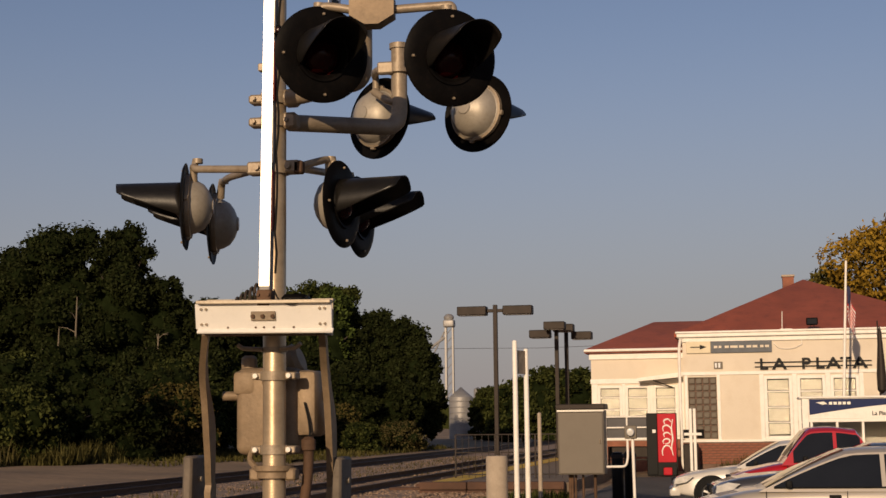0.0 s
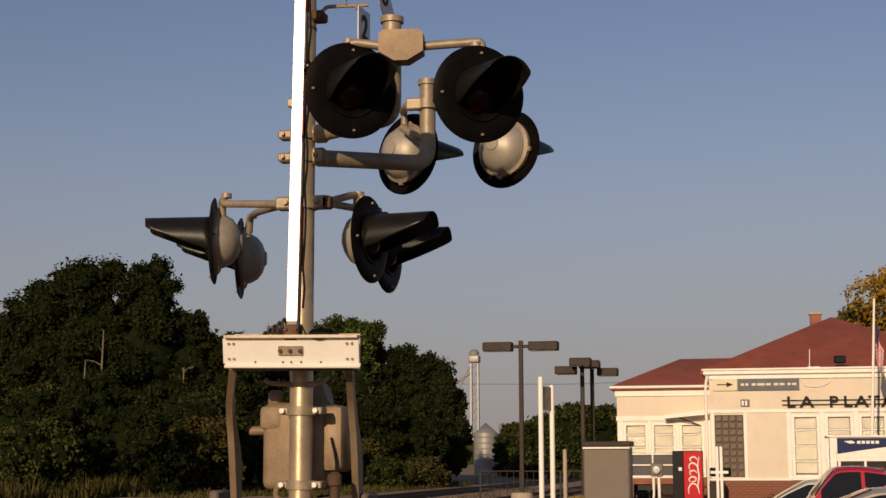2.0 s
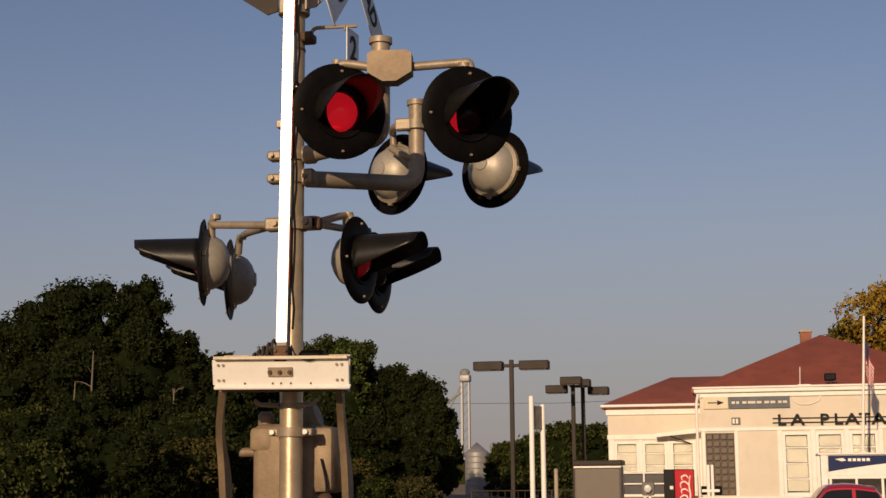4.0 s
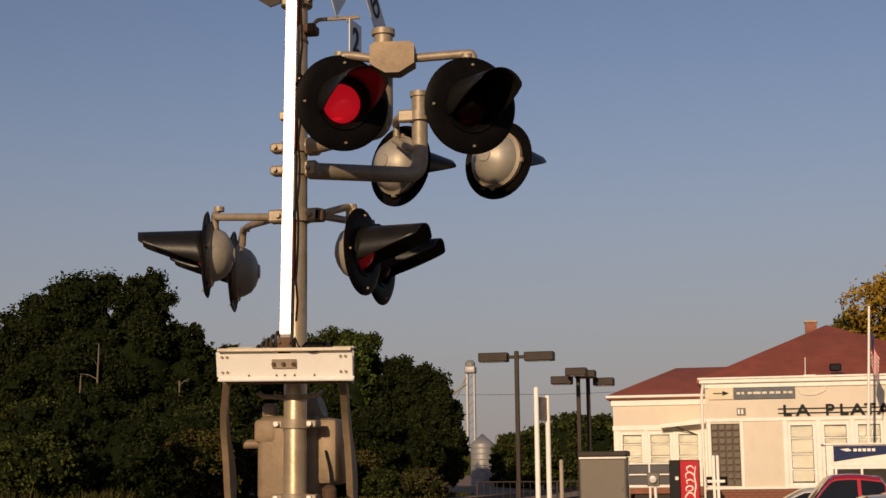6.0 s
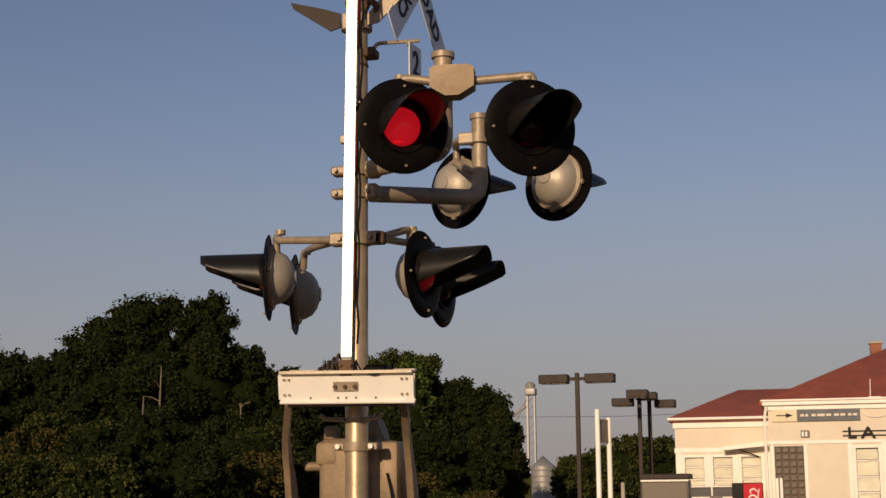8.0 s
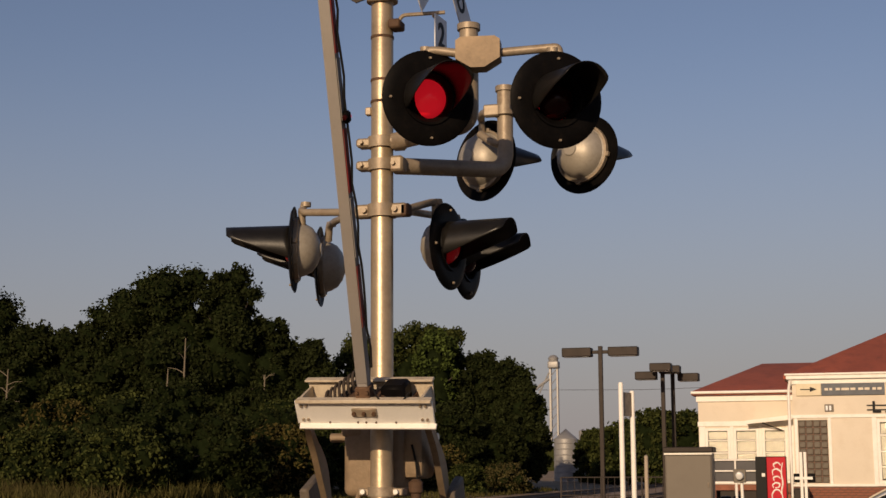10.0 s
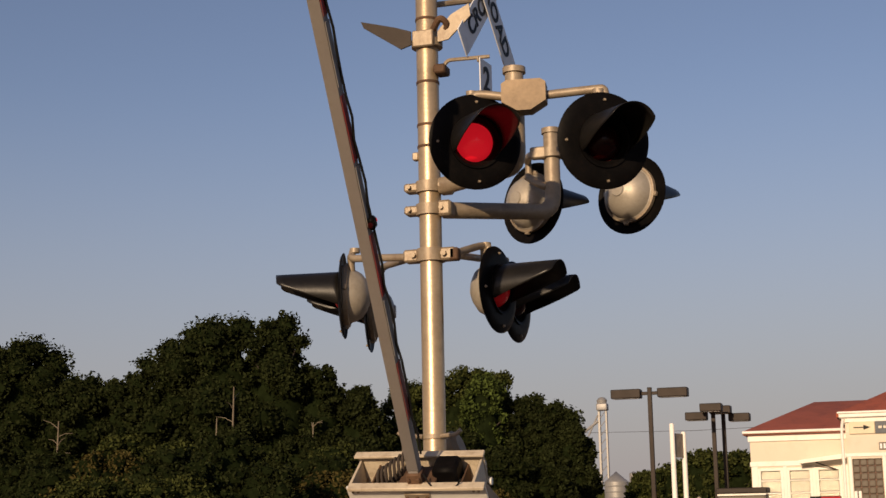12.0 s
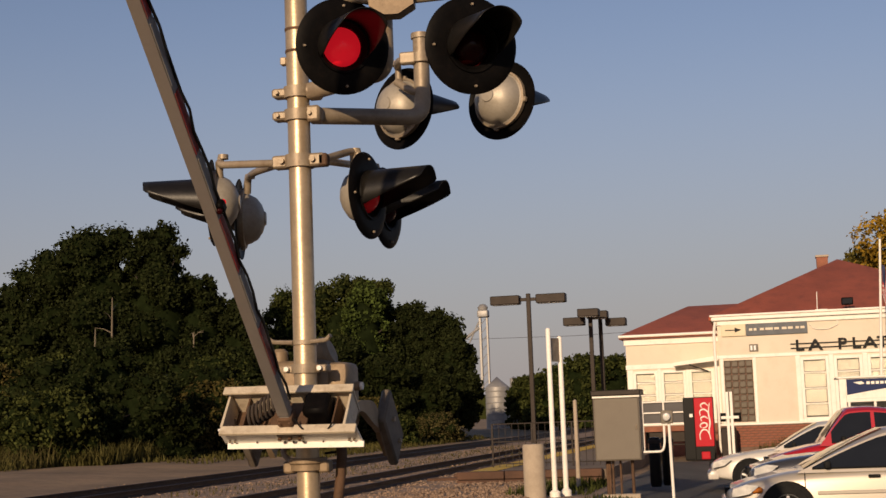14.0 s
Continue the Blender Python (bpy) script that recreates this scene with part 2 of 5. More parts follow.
def thing(name, label, category, at=None, group="", kind=""):
    ob = new(name)
    ob.empty_display_size = 0.2
    if at is not None:
        ob.matrix_basis = at if isinstance(at, Matrix) else Matrix.Translation(at)
    return tagged(ob, label, category, group, kind)


def single(name, bm, material, label, category, at=None, group="", kind=""):
    ob = part(name, bm, material)
    if at is not None:
        ob.matrix_basis = at if isinstance(at, Matrix) else Matrix.Translation(at)
    return tagged(ob, label, category, group, kind)


def bm_new():
    return bmesh.new()


def box(bm, x0, x1, y0, y1, z0, z1, bevel=0.0, m=None, seg=1):
    vs = bmesh.ops.create_cube(bm, size=1.0)["verts"]
    for v in vs:
        v.co = Vector((x0 + (v.co.x + 0.5) * (x1 - x0), y0 + (v.co.y + 0.5) * (y1 - y0), z0 + (v.co.z + 0.5) * (z1 - z0)))
    if bevel:
        edges = list({e for v in vs for e in v.link_edges})
        made = bmesh.ops.bevel(bm, geom=edges, offset=bevel, segments=seg, affect="EDGES", profile=0.5)
        vs = list({v for f in made["faces"] for v in f.verts} | {v for v in vs if v.is_valid})
    if m is not None:
        bmesh.ops.transform(bm, matrix=m, verts=vs)
    return bm


def along(p0, p1):
    d = Vector(p1) - Vector(p0)
    return Matrix.Translation(p0) @ d.to_track_quat("Z", "Y").to_matrix().to_4x4(), d.length


def lathe(bm, profile, m=None, seg=20, close=False):
    """Turns (radius, height) pairs about z."""
    rings = []
    for r, z in profile:
        if r < 1e-5:
            rings.append([bm.verts.new((0, 0, z))])
        else:
            rings.append([bm.verts.new((r * math.cos(2 * math.pi * i / seg), r * math.sin(2 * math.pi * i / seg), z)) for i in range(seg)])
    pairs = list(zip(rings, rings[1:]))
    if close:
        pairs.append((rings[-1], rings[0]))
    for a, b in pairs:
        for i in range(seg):
            j = (i + 1) % seg
            if len(a) == 1 and len(b) == 1:
                continue
            if len(a) == 1:
                bm.faces.new((a[0], b[j], b[i]))
            elif len(b) == 1:
                bm.faces.new((a[i], a[j], b[0]))
            else:
                bm.faces.new((a[i], a[j], b[j], b[i]))
    if m is not None:
        bmesh.ops.transform(bm, matrix=m, verts=[v for r in rings for v in r])
    return bm


def rod(bm, p0, p1, r, r1=None, seg=12):
    m, length = along(p0, p1)
    r1 = r if r1 is None else r1
    return lathe(bm, [(0, 0), (r, 0), (r1, length), (0, length)], m, seg)


def tube(bm, pts, r, seg=10):
    """A round bar bent through the points."""
    pts = [Vector(p) for p in pts]
    rings, ref = [], None
    for i, p in enumerate(pts):
        d = (pts[min(i + 1, len(pts) - 1)] - pts[max(i - 1, 0)]).normalized()
        if ref is None:
            ref = d.orthogonal().normalized()
        ref = (ref - d * ref.dot(d)).normalized()
        other = d.cross(ref)
        rr = r[i] if isinstance(r, (list, tuple)) else r
        rings.append([bm.verts.new(p + (ref * math.cos(2 * math.pi * k / seg) + other * math.sin(2 * math.pi * k / seg)) * rr) for k in range(seg)])
    for a, b in zip(rings, rings[1:]):
        for i in range(seg):
            j = (i + 1) % seg
            bm.faces.new((a[i], a[j], b[j], b[i]))
    bm.faces.new(list(reversed(rings[0])))
    bm.faces.new(rings[-1])
    return bm


def prism(bm, outline, d0, d1, m=None):
    """A flat outline in x, z given depth along y from d0 to d1."""
    a = [bm.verts.new((x, d0, z)) for x, z in outline]
    b = [bm.verts.new((x, d1, z)) for x, z in outline]
    n = len(a)
    bm.faces.new(a)
    bm.faces.new(list(reversed(b)))
    for i in range(n):
        j = (i + 1) % n
        bm.faces.new((a[j], a[i], b[i], b[j]))
    bmesh.ops.recalc_face_normals(bm, faces=bm.faces)
    if m is not None:
        bmesh.ops.transform(bm, matrix=m, verts=a + b)
    return bm


def bend(pts, n=6, share=0.45):
    """Rounds the corners of a path a little."""
    pts = [Vector(p) for p in pts]
    out = [pts[0]]
    for a, b, c in zip(pts, pts[1:], pts[2:]):
        k = min((a - b).length, (c - b).length) * share
        p, q = b + (a - b).normalized() * k, b + (c - b).normalized() * k
        for i in range(n + 1):
            t = i / n
            out.append(p * (1 - t) ** 2 + b * 2 * t * (1 - t) + q * t * t)
    out.append(pts[-1])
    return out


def text_part(name, words, size, material, parent, m, depth=0.004, squeeze=1.0):
    """Raised letters lying in the x, z plane of m and facing its -y."""
    cu = bpy.data.curves.new("letters", "FONT")
    cu.body, cu.size, cu.extrude = words, size, depth
    cu.align_x, cu.align_y = "CENTER", "CENTER"
    cu.offset = size * 0.022
    tmp = bpy.data.objects.new("letters", cu)
    scene.collection.objects.link(tmp)
    me = bpy.data.meshes.new_from_object(tmp.evaluated_get(bpy.context.evaluated_depsgraph_get()))
    bpy.data.objects.remove(tmp)
    me.transform(m @ Matrix.Rotation(radians(90), 4, "X") @ Matrix.Diagonal((squeeze, 1, 1, 1)))
    me.materials.clear()
    me.materials.append(material)
    ob = new(name, me)
    ob.parent = parent
    return ob


def facing(at, yaw, pitch=0.0):
    """A pose whose z axis points along yaw (degrees from +x towards +y) and pitch, with y up."""
    z = Vector((math.cos(radians(yaw)) * math.cos(radians(pitch)), math.sin(radians(yaw)) * math.cos(radians(pitch)), math.sin(radians(pitch))))
    x = Vector((0, 0, 1)).cross(z).normalized()
    y = z.cross(x)
    return Matrix(((x.x, y.x, z.x, at[0]), (x.y, y.y, z.y, at[1]), (x.z, y.z, z.z, at[2]), (0, 0, 0, 1)))


# ---- ground and tracks ----
def smooth(v, a, b):
    t = min(1.0, max(0.0, (v - a) / (b - a)))
    return t * t * (3 - 2 * t)


def level(x, y):
    """Height of the ground: the parking lot lies a little lower, a bank rises beyond the tracks."""
    lot = -0.2 * smooth(x, -3.2, -1.4) * smooth(y, 14, 18) * (1 - smooth(y, 36, 42))
    bank = 0.25 * smooth(-x, 19, 25)
    bed = 0.02 if -18 < x < -7 else 0.0
    return lot + bank + bed


def sheet(name, xs, ys, material, label, category, lift=0.0, rough=0.0, kind="structure"):
    bm = bm_new()
    grid = [[bm.verts.new((x, y, level(x, y) + lift + rough * noise.noise((x * 0.6, y * 0.6, 3.1)))) for x in xs] for y in ys]
    for r0, r1 in zip(grid, grid[1:]):
        for i in range(len(xs) - 1):
            bm.faces.new((r0[i], r0[i + 1], r1[i + 1], r1[i]))
    return tagged(part(name, bm, material), label, category, "", kind)


def steps(a, b, d):
    n = max(1, round((b - a) / d))
    return [a + (b - a) * i / n for i in range(n + 1)]


def build_ground():
    xs = [-1500, -600, -250, -120, -70] + steps(-50, 20, 1.0) + [40, 90, 250, 600, 1500]
    ys = [-1500, -500, -150, -60, -20] + steps(0, 110, 1.0) + [140, 200, 350, 700, 1500]
    sheet("ground", xs, ys, GRASS, "dry grass and bare soil beside the tracks", "ground", -0.04, 0.05)
    sheet("parking_lot", steps(-3.4, 16, 0.7), steps(-6, 43.5, 0.7), ASPHALT, "worn grey asphalt of the parking lot", "pavement", 0.012, 0.01)
    sheet("ballast_bed", steps(-17.6, -6.9, 0.6), steps(4, 220, 1.5), BALLAST, "brown-grey gravel bed under two tracks", "track bed", 0.03, 0.03)
    sheet("gravel_verge", steps(-6.9, -3.4, 0.5), steps(4, 36, 1.0), BALLAST, "grey gravel verge beside the crossing", "ground", 0.015, 0.03)


def build_track(x_near, group):
    track = thing("railway_track", "rusty dark rails on wooden ties in gravel", "railway track", (x_near - 0.75, 0, 0.03), group, "structure")
    for side in (-0.75, 0.75):
        bm = bm_new()
        prof = ((-0.07, 0.02), (0.07, 0.02), (0.07, 0.035), (0.012, 0.06), (0.012, 0.13), (0.036, 0.145), (0.036, 0.175), (-0.036, 0.175), (-0.036, 0.145), (-0.012, 0.13), (-0.012, 0.06), (-0.07, 0.035))
        prism(bm, prof, 3, 230, Matrix.Translation((side, 0, 0)))
        part("rail", bm, RAILS, track, "dark rusty steel rail")
    bm = bm_new()
    box(bm, -1.3, 1.3, -0.11, 0.11, -0.10, 0.02, 0.012)
    me = link_mesh("tie", bm, TIE)
    y = 22.0
    k = random.Random(7)
    while y < 120:
        ob = new("tie", me)
        ob.parent = track
        ob.matrix_basis = pose(k.uniform(-0.04, 0.04), y, k.uniform(-0.005, 0.008), 0, 0, k.uniform(-1.2, 1.2))
        y += 0.55


def build_stones():
    """Loose ballast where the camera looks at it, one object."""
    k = np.random.RandomState(4)
    n = 15000
    y = 24 + 46 * k.rand(n) ** 1.6
    x = -17.6 + 12.6 * k.rand(n)
    x[: n // 2] = -9.5 + 5.0 * k.rand(n // 2)
    s = 0.022 + 0.03 * k.rand(n)
    base = np.array([(1, 0, 0), (-1, 0, 0), (0, 1, 0), (0, -1, 0), (0, 0, 1), (0, 0, -1)], float)
    faces = np.array([(0, 2, 4), (2, 1, 4), (1, 3, 4), (3, 0, 4), (2, 0, 5), (1, 2, 5), (3, 1, 5), (0, 3, 5)])
    v = base[None] * (s[:, None, None] * (0.6 + 0.7 * k.rand(n, 6, 1)))
    a = k.rand(n) * 6.28
    c, q = np.cos(a), np.sin(a)
    vx = v[:, :, 0] * c[:, None] - v[:, :, 1] * q[:, None]
    vy = v[:, :, 0] * q[:, None] + v[:, :, 1] * c[:, None]
    v = np.stack([vx + x[:, None], vy + y[:, None], v[:, :, 2] * 0.7 + 0.045], 2)
    f = (faces[None] + 6 * np.arange(n)[:, None, None]).reshape(-1, 3)
    me = bpy.data.meshes.new("ballast_stones")
    me.from_pydata(v.reshape(-1, 3).tolist(), [], f.tolist())
    me.materials.append(STONE)
    tagged(new("ballast_stones", me), "loose brown-grey ballast stones along the rails", "gravel", "", "stuff")


def blades(name, spots, height, material, label, seed, n, width=0.05, lean=0.4):
    """Grass: many thin leaning blades in one object. spots: (x0, x1, y0, y1)."""
    k = np.random.RandomState(seed)
    vs, fs = [], []
    for i in range(n):
        x0, x1, y0, y1 = spots[k.randint(len(spots))]
        x, y = k.uniform(x0, x1), k.uniform(y0, y1)
        clump = noise.noise((x * 0.5, y * 0.5, seed)) * 0.5 + 0.6
        h = height * (0.4 + 0.7 * k.rand()) * max(0.15, clump)
        a, l = k.rand() * 6.28, lean * k.rand() * h
        b = k.rand() * 6.28
        z = level(x, y) - 0.04
        w = width * (0.6 + 0.8 * k.rand())
        dx, dy = math.cos(a) * w, math.sin(a) * w
        lx, ly = math.cos(b) * l, math.sin(b) * l
        j = len(vs)
        vs += [(x - dx, y - dy, z), (x + dx, y + dy, z), (x + lx * 0.5 + dx * 0.6, y + ly * 0.5 + dy * 0.6, z + h * 0.6), (x + lx, y + ly, z + h), (x + lx * 0.5 - dx * 0.6, y + ly * 0.5 - dy * 0.6, z + h * 0.6)]
        fs += [(j, j + 1, j + 2, j + 4), (j + 4, j + 2, j + 3)]
    me = bpy.data.meshes.new(name)
    me.from_pydata(vs, [], fs)
    me.materials.append(material)
    tagged(new(name, me), label, "grass", "", "stuff")


# ---- trees ----
def tree(x, y, height, radius, leaf, label, seed, leaves=20000, leaf_size=0.12, low=0.12, group="trees beyond the tracks", core=True):
    k = np.random.RandomState(seed)
    z0 = level(x, y) - 0.05
    t = thing("tree", label, "tree", (x, y, z0), group)
    bm = bm_new()
    top = Vector((k.uniform(-0.4, 0.4), k.uniform(-0.4, 0.4), height * 0.72))
    r0 = 0.05 * height ** 0.75
    tube(bm, [Vector((0, 0, 0)), Vector((0.05, 0.03, height * 0.2)), top * 0.6 + Vector((0.1, 0, 0)), top], [r0, r0 * 0.8, r0 * 0.5, r0 * 0.15], 8)
    clumps = []
    n = 64
    for i in range(n):
        a = i * 2.4 + k.uniform(-0.4, 0.4)
        h = low + (1 - low) * ((i + 0.5) / n) ** 0.85
        reach = radius * (math.sin(math.pi * min(1, 0.14 + 0.80 * h)) ** 0.7) * k.uniform(0.35, 0.92)
        c = Vector((math.cos(a) * reach, math.sin(a) * reach, height * h * 0.93))
        r = radius * (0.13 + 0.24 * k.rand() ** 1.6) * (1.1 - 0.30 * h)
        c.z = min(c.z, height - r * 1.1)
        clumps.append((c, r))
        if i % 3 == 1:
            s = Vector((0, 0, height * (0.15 + 0.5 * h)))
            tube(bm, [s, s.lerp(c, 0.5) + Vector((0, 0, 0.3)), c], [r0 * 0.4, r0 * 0.25, r0 * 0.06], 6)
    part("trunk", bm, BARK, t)
    # added filler blobs whose dark colour stands for shade between the leaves
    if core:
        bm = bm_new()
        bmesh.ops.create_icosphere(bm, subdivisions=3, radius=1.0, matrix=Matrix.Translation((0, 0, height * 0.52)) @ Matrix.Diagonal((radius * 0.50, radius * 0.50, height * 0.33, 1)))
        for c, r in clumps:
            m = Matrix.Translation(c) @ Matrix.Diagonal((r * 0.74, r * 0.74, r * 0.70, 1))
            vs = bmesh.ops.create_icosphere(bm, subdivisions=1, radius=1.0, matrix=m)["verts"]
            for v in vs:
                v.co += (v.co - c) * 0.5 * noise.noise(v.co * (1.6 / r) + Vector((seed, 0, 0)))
        tagged(part("crown_shade_core", bm, LEAFSHADE, t, "filler core coloured dark for the shade inside the crown"), "", "", "", "stuff")
    w = np.array([r * r for c, r in clumps])
    idx = k.choice(len(clumps), leaves, p=w / w.sum())
    C = np.array([tuple(c) for c, r in clumps])[idx]
    R = np.array([r for c, r in clumps])[idx]
    d = k.normal(size=(leaves, 3))
    d /= np.linalg.norm(d, axis=1)[:, None]
    spread = 0.66 + 0.40 * k.rand(leaves) ** 1.3
    lump = 1.4 * np.array([noise.noise(Vector(p) * 2.6 + Vector((seed * 3.1, i * 1.7, 0))) for p, i in zip(d, idx)])
    P = C + d * (R * (spread + 0.35 * lump))[:, None] * np.array([1, 1, 0.9])
    P[:, 2] = np.maximum(P[:, 2], 0.1)
    u = k.normal(size=(leaves, 3))
    u /= np.linalg.norm(u, axis=1)[:, None]
    nn = d + 0.9 * k.normal(size=(leaves, 3))
    s2 = np.cross(nn, u)
    s2 /= np.linalg.norm(s2, axis=1)[:, None]
    u = np.cross(s2, nn)
    u /= np.linalg.norm(u, axis=1)[:, None]
    sz = leaf_size * (0.55 + 0.9 * k.rand(leaves))[:, None]
    V = np.stack([P - u * sz, P + s2 * sz * 0.55, P + u * sz * 1.1, P - s2 * sz * 0.55], 1).reshape(-1, 3)
    F4 = np.arange(leaves * 4).reshape(-1, 4)
    me = bpy.data.meshes.new("crown")
    me.from_pydata(V.tolist(), [], F4.tolist())
    me.materials.append(leaf)
    ob = new("crown", me)
    ob.parent = t
    return t


def snag(x, y, height, seed, group="dead trees"):
    k = np.random.RandomState(seed)
    t = thing("dead_tree", "bleached dead tree trunk with bare branch stubs", "tree", (x, y, level(x, y)), group)
    bm = bm_new()
    tube(bm, [(0, 0, 0), (0.1, 0, height * 0.4), (0.05, 0.1, height * 0.75), (0.15, 0, height)], [0.10, 0.08, 0.06, 0.03], 8)
    part("trunk", bm, DEADWOOD, t)
    for i in range(9):
        a, h = k.uniform(0, 6.28), height * k.uniform(0.45, 0.97)
        p = Vector((0.08, 0.05, h))
        q = p + Vector((math.cos(a) * k.uniform(0.5, 1.3), math.sin(a) * 0.6, k.uniform(0.1, 0.6)))
        bm = bm_new()
        tube(bm, [p, p.lerp(q, 0.5) + Vector((0, 0, 0.1)), q], [0.03, 0.02, 0.01], 6)
        part("branch", bm, DEADWOOD, t)


def build_trees():
    dark = "dense dark green tree with a broad uneven crown"
    olive = "leafy olive green tree catching low sunlight"
    rows = (
        (-44.6, 86, 13.0, 4.2, LEAF), (-41.2, 85, 13.9, 4.4, LEAF), (-38.0, 86, 14.1, 3.8, LEAF), (-35.6, 87, 11.0, 3.0, LEAF),
        (-33.2, 88, 9.6, 2.5, LEAF), (-48.5, 87, 11.2, 4.2, LEAF), (-52.0, 86, 10.8, 3.6, LEAF), (-56.5, 86, 13.6, 4.4, LEAF),
        (-61.5, 88, 12.5, 4.2, LEAF), (-35.2, 104, 11.0, 3.6, LEAF2), (-30.2, 102, 11.6, 4.2, LEAF2), (-27.6, 100, 11.2, 3.2, LEAF2),
        (-25.4, 100, 9.4, 3.2, LEAF), (-23.2, 99, 8.8, 2.8, LEAF), (-21.6, 98, 7.4, 2.2, LEAF))
    for i, (x, y, h, r, leaf) in enumerate(rows):
        tree(x, y, h * 1.04, r, leaf, olive if leaf is LEAF2 else dark, 11 + i)
    shrubs = ((-44.5, 78, 6.6, 2.6, LEAF2), (-40.6, 77, 6.0, 2.6, LEAF2), (-37.0, 78, 7.0, 2.6, LEAF), (-33.6, 79, 6.2, 2.4, LEAF),
              (-30.6, 82, 6.2, 2.6, LEAF), (-27.4, 86, 6.4, 2.6, LEAF), (-24.4, 90, 5.6, 2.4, LEAF), (-48.6, 77, 5.6, 2.6, LEAF),
              (-52.6, 77, 7.2, 2.8, LEAF), (-57.0, 78, 7.0, 2.8, LEAF2), (-28.8, 94, 7.2, 2.8, LEAF), (-22.0, 92, 4.6, 2.0, LEAF))
    for i, (x, y, h, r, leaf) in enumerate(shrubs):
        tree(x, y, h, r, leaf, "rounded wild shrub in green leaf at the track bank", 61 + i, 11000, 0.11, 0.05, "shrubs on the bank")
    far = ((-22.9, 132, 5.0, 2.0), (-21.2, 131, 5.2, 2.2), (-19.2, 130, 6.0, 3.0), (-17.0, 129, 7.0, 3.0), (-14.4, 130, 6.7, 3.0), (-11.5, 131, 6.2, 3.0))
    for i, (x, y, h, r) in enumerate(far):
        tree(x, y, h, r, LEAF2, "distant low green tree behind the station", 91 + i, 5000, 0.17, 0.05, "distant trees")
    tree(6.6, 70, 11.0, 4.0, LEAFY, "tree with yellowing autumn leaves behind the station", 120, 16000, 0.11, 0.3, "autumn tree", False)
    tree(4.2, 73, 9.4, 2.8, LEAFO, "tree with olive and yellowing leaves behind the station", 122, 9000, 0.11, 0.3, "autumn tree", False)
    tree(10.4, 74, 10.6, 3.8, LEAFY, "tree with yellowing autumn leaves behind the station", 121, 12000, 0.12, 0.3, "autumn tree", False)
    low = ((-33.0, 66, 2.6, 1.6, LEAF2), (-29.5, 64, 2.0, 1.3, STRAW), (-36.5, 69, 3.2, 1.9, LEAF), (-26.5, 68, 2.2, 1.5, LEAF2), (-31.0, 72, 3.0, 1.8, LEAF), (-24.0, 74, 2.0, 1.4, STRAW),
           (-39.5, 66, 3.0, 1.8, STRAW), (-43.0, 68, 3.4, 2.0, LEAF2), (-21.5, 82, 1.8, 1.5, LEAF2), (-20.5, 88, 1.9, 1.6, STRAW), (-35.0, 62, 1.6, 1.2, STRAW))
    for i, (x, y, h, r, leaf) in enumerate(low):
        tree(x, y, h, r, leaf, "low tangled weeds and brush on the bank", 171 + i, 4500, 0.075, 0.03, "brush on the bank")
    edge = ((-28.0, 53, 3.2, 2.2), (-26.2, 58, 3.7, 2.3), (-25.2, 63, 3.5, 2.2), (-27.0, 67, 4.4, 2.5), (-25.0, 73, 3.6, 2.2), (-24.4, 79, 3.4, 2.1), (-23.8, 85, 2.8, 1.9),
            (-30.6, 58, 4.6, 2.6), (-34.5, 58, 3.4, 2.4), (-31.5, 65, 5.6, 2.9), (-36.5, 63, 4.8, 2.8), (-40.5, 64, 4.2, 2.6), (-28.5, 72, 5.2, 2.6), (-44.5, 68, 4.6, 2.6))
    for i, (x, y, h, r) in enumerate(edge):
        tree(x, y, h, r, (LEAF2, LEAF, LEAFB, LEAF)[i % 4], "dark tangled shrub at the edge of the wood", 201 + i, 7500, 0.085, 0.03, "shrubs at the edge of the wood")
    tree(-27.6, 97, 11.4, 2.4, LEAF3, "light green tree standing above the dark wood", 231, 9000, 0.12, 0.3, "light green tree")
    snag(-38.1, 79.6, 9.0, 5)
    snag(-39.2, 79.6, 7.2, 6)
    snag(-33.6, 81.0, 6.8, 8)
    snag(-49.8, 79.4, 7.4, 9)


def build_backdrop():
    """A far wooded skyline that closes the horizon."""
    bm = bm_new()
    n = 150
    low, high = [], []
    for i in range(n + 1):
        x = -420 + 840 * i / n
        z = 9 + 5 * noise.noise((x * 0.02, 0, 0)) + 2.5 * noise.noise((x * 0.11, 5, 0))
        low.append(bm.verts.new((x, 480, -1)))
        high.append(bm.verts.new((x, 480 + 4 * noise.noise((x * 0.3, 1, 2)), z)))
    for i in range(n):
        bm.faces.new((low[i], low[i + 1], high[i + 1], high[i]))
    tagged(part("backdrop", bm, LEAF2), "far hazy line of woods on the horizon", "woods", "", "structure")


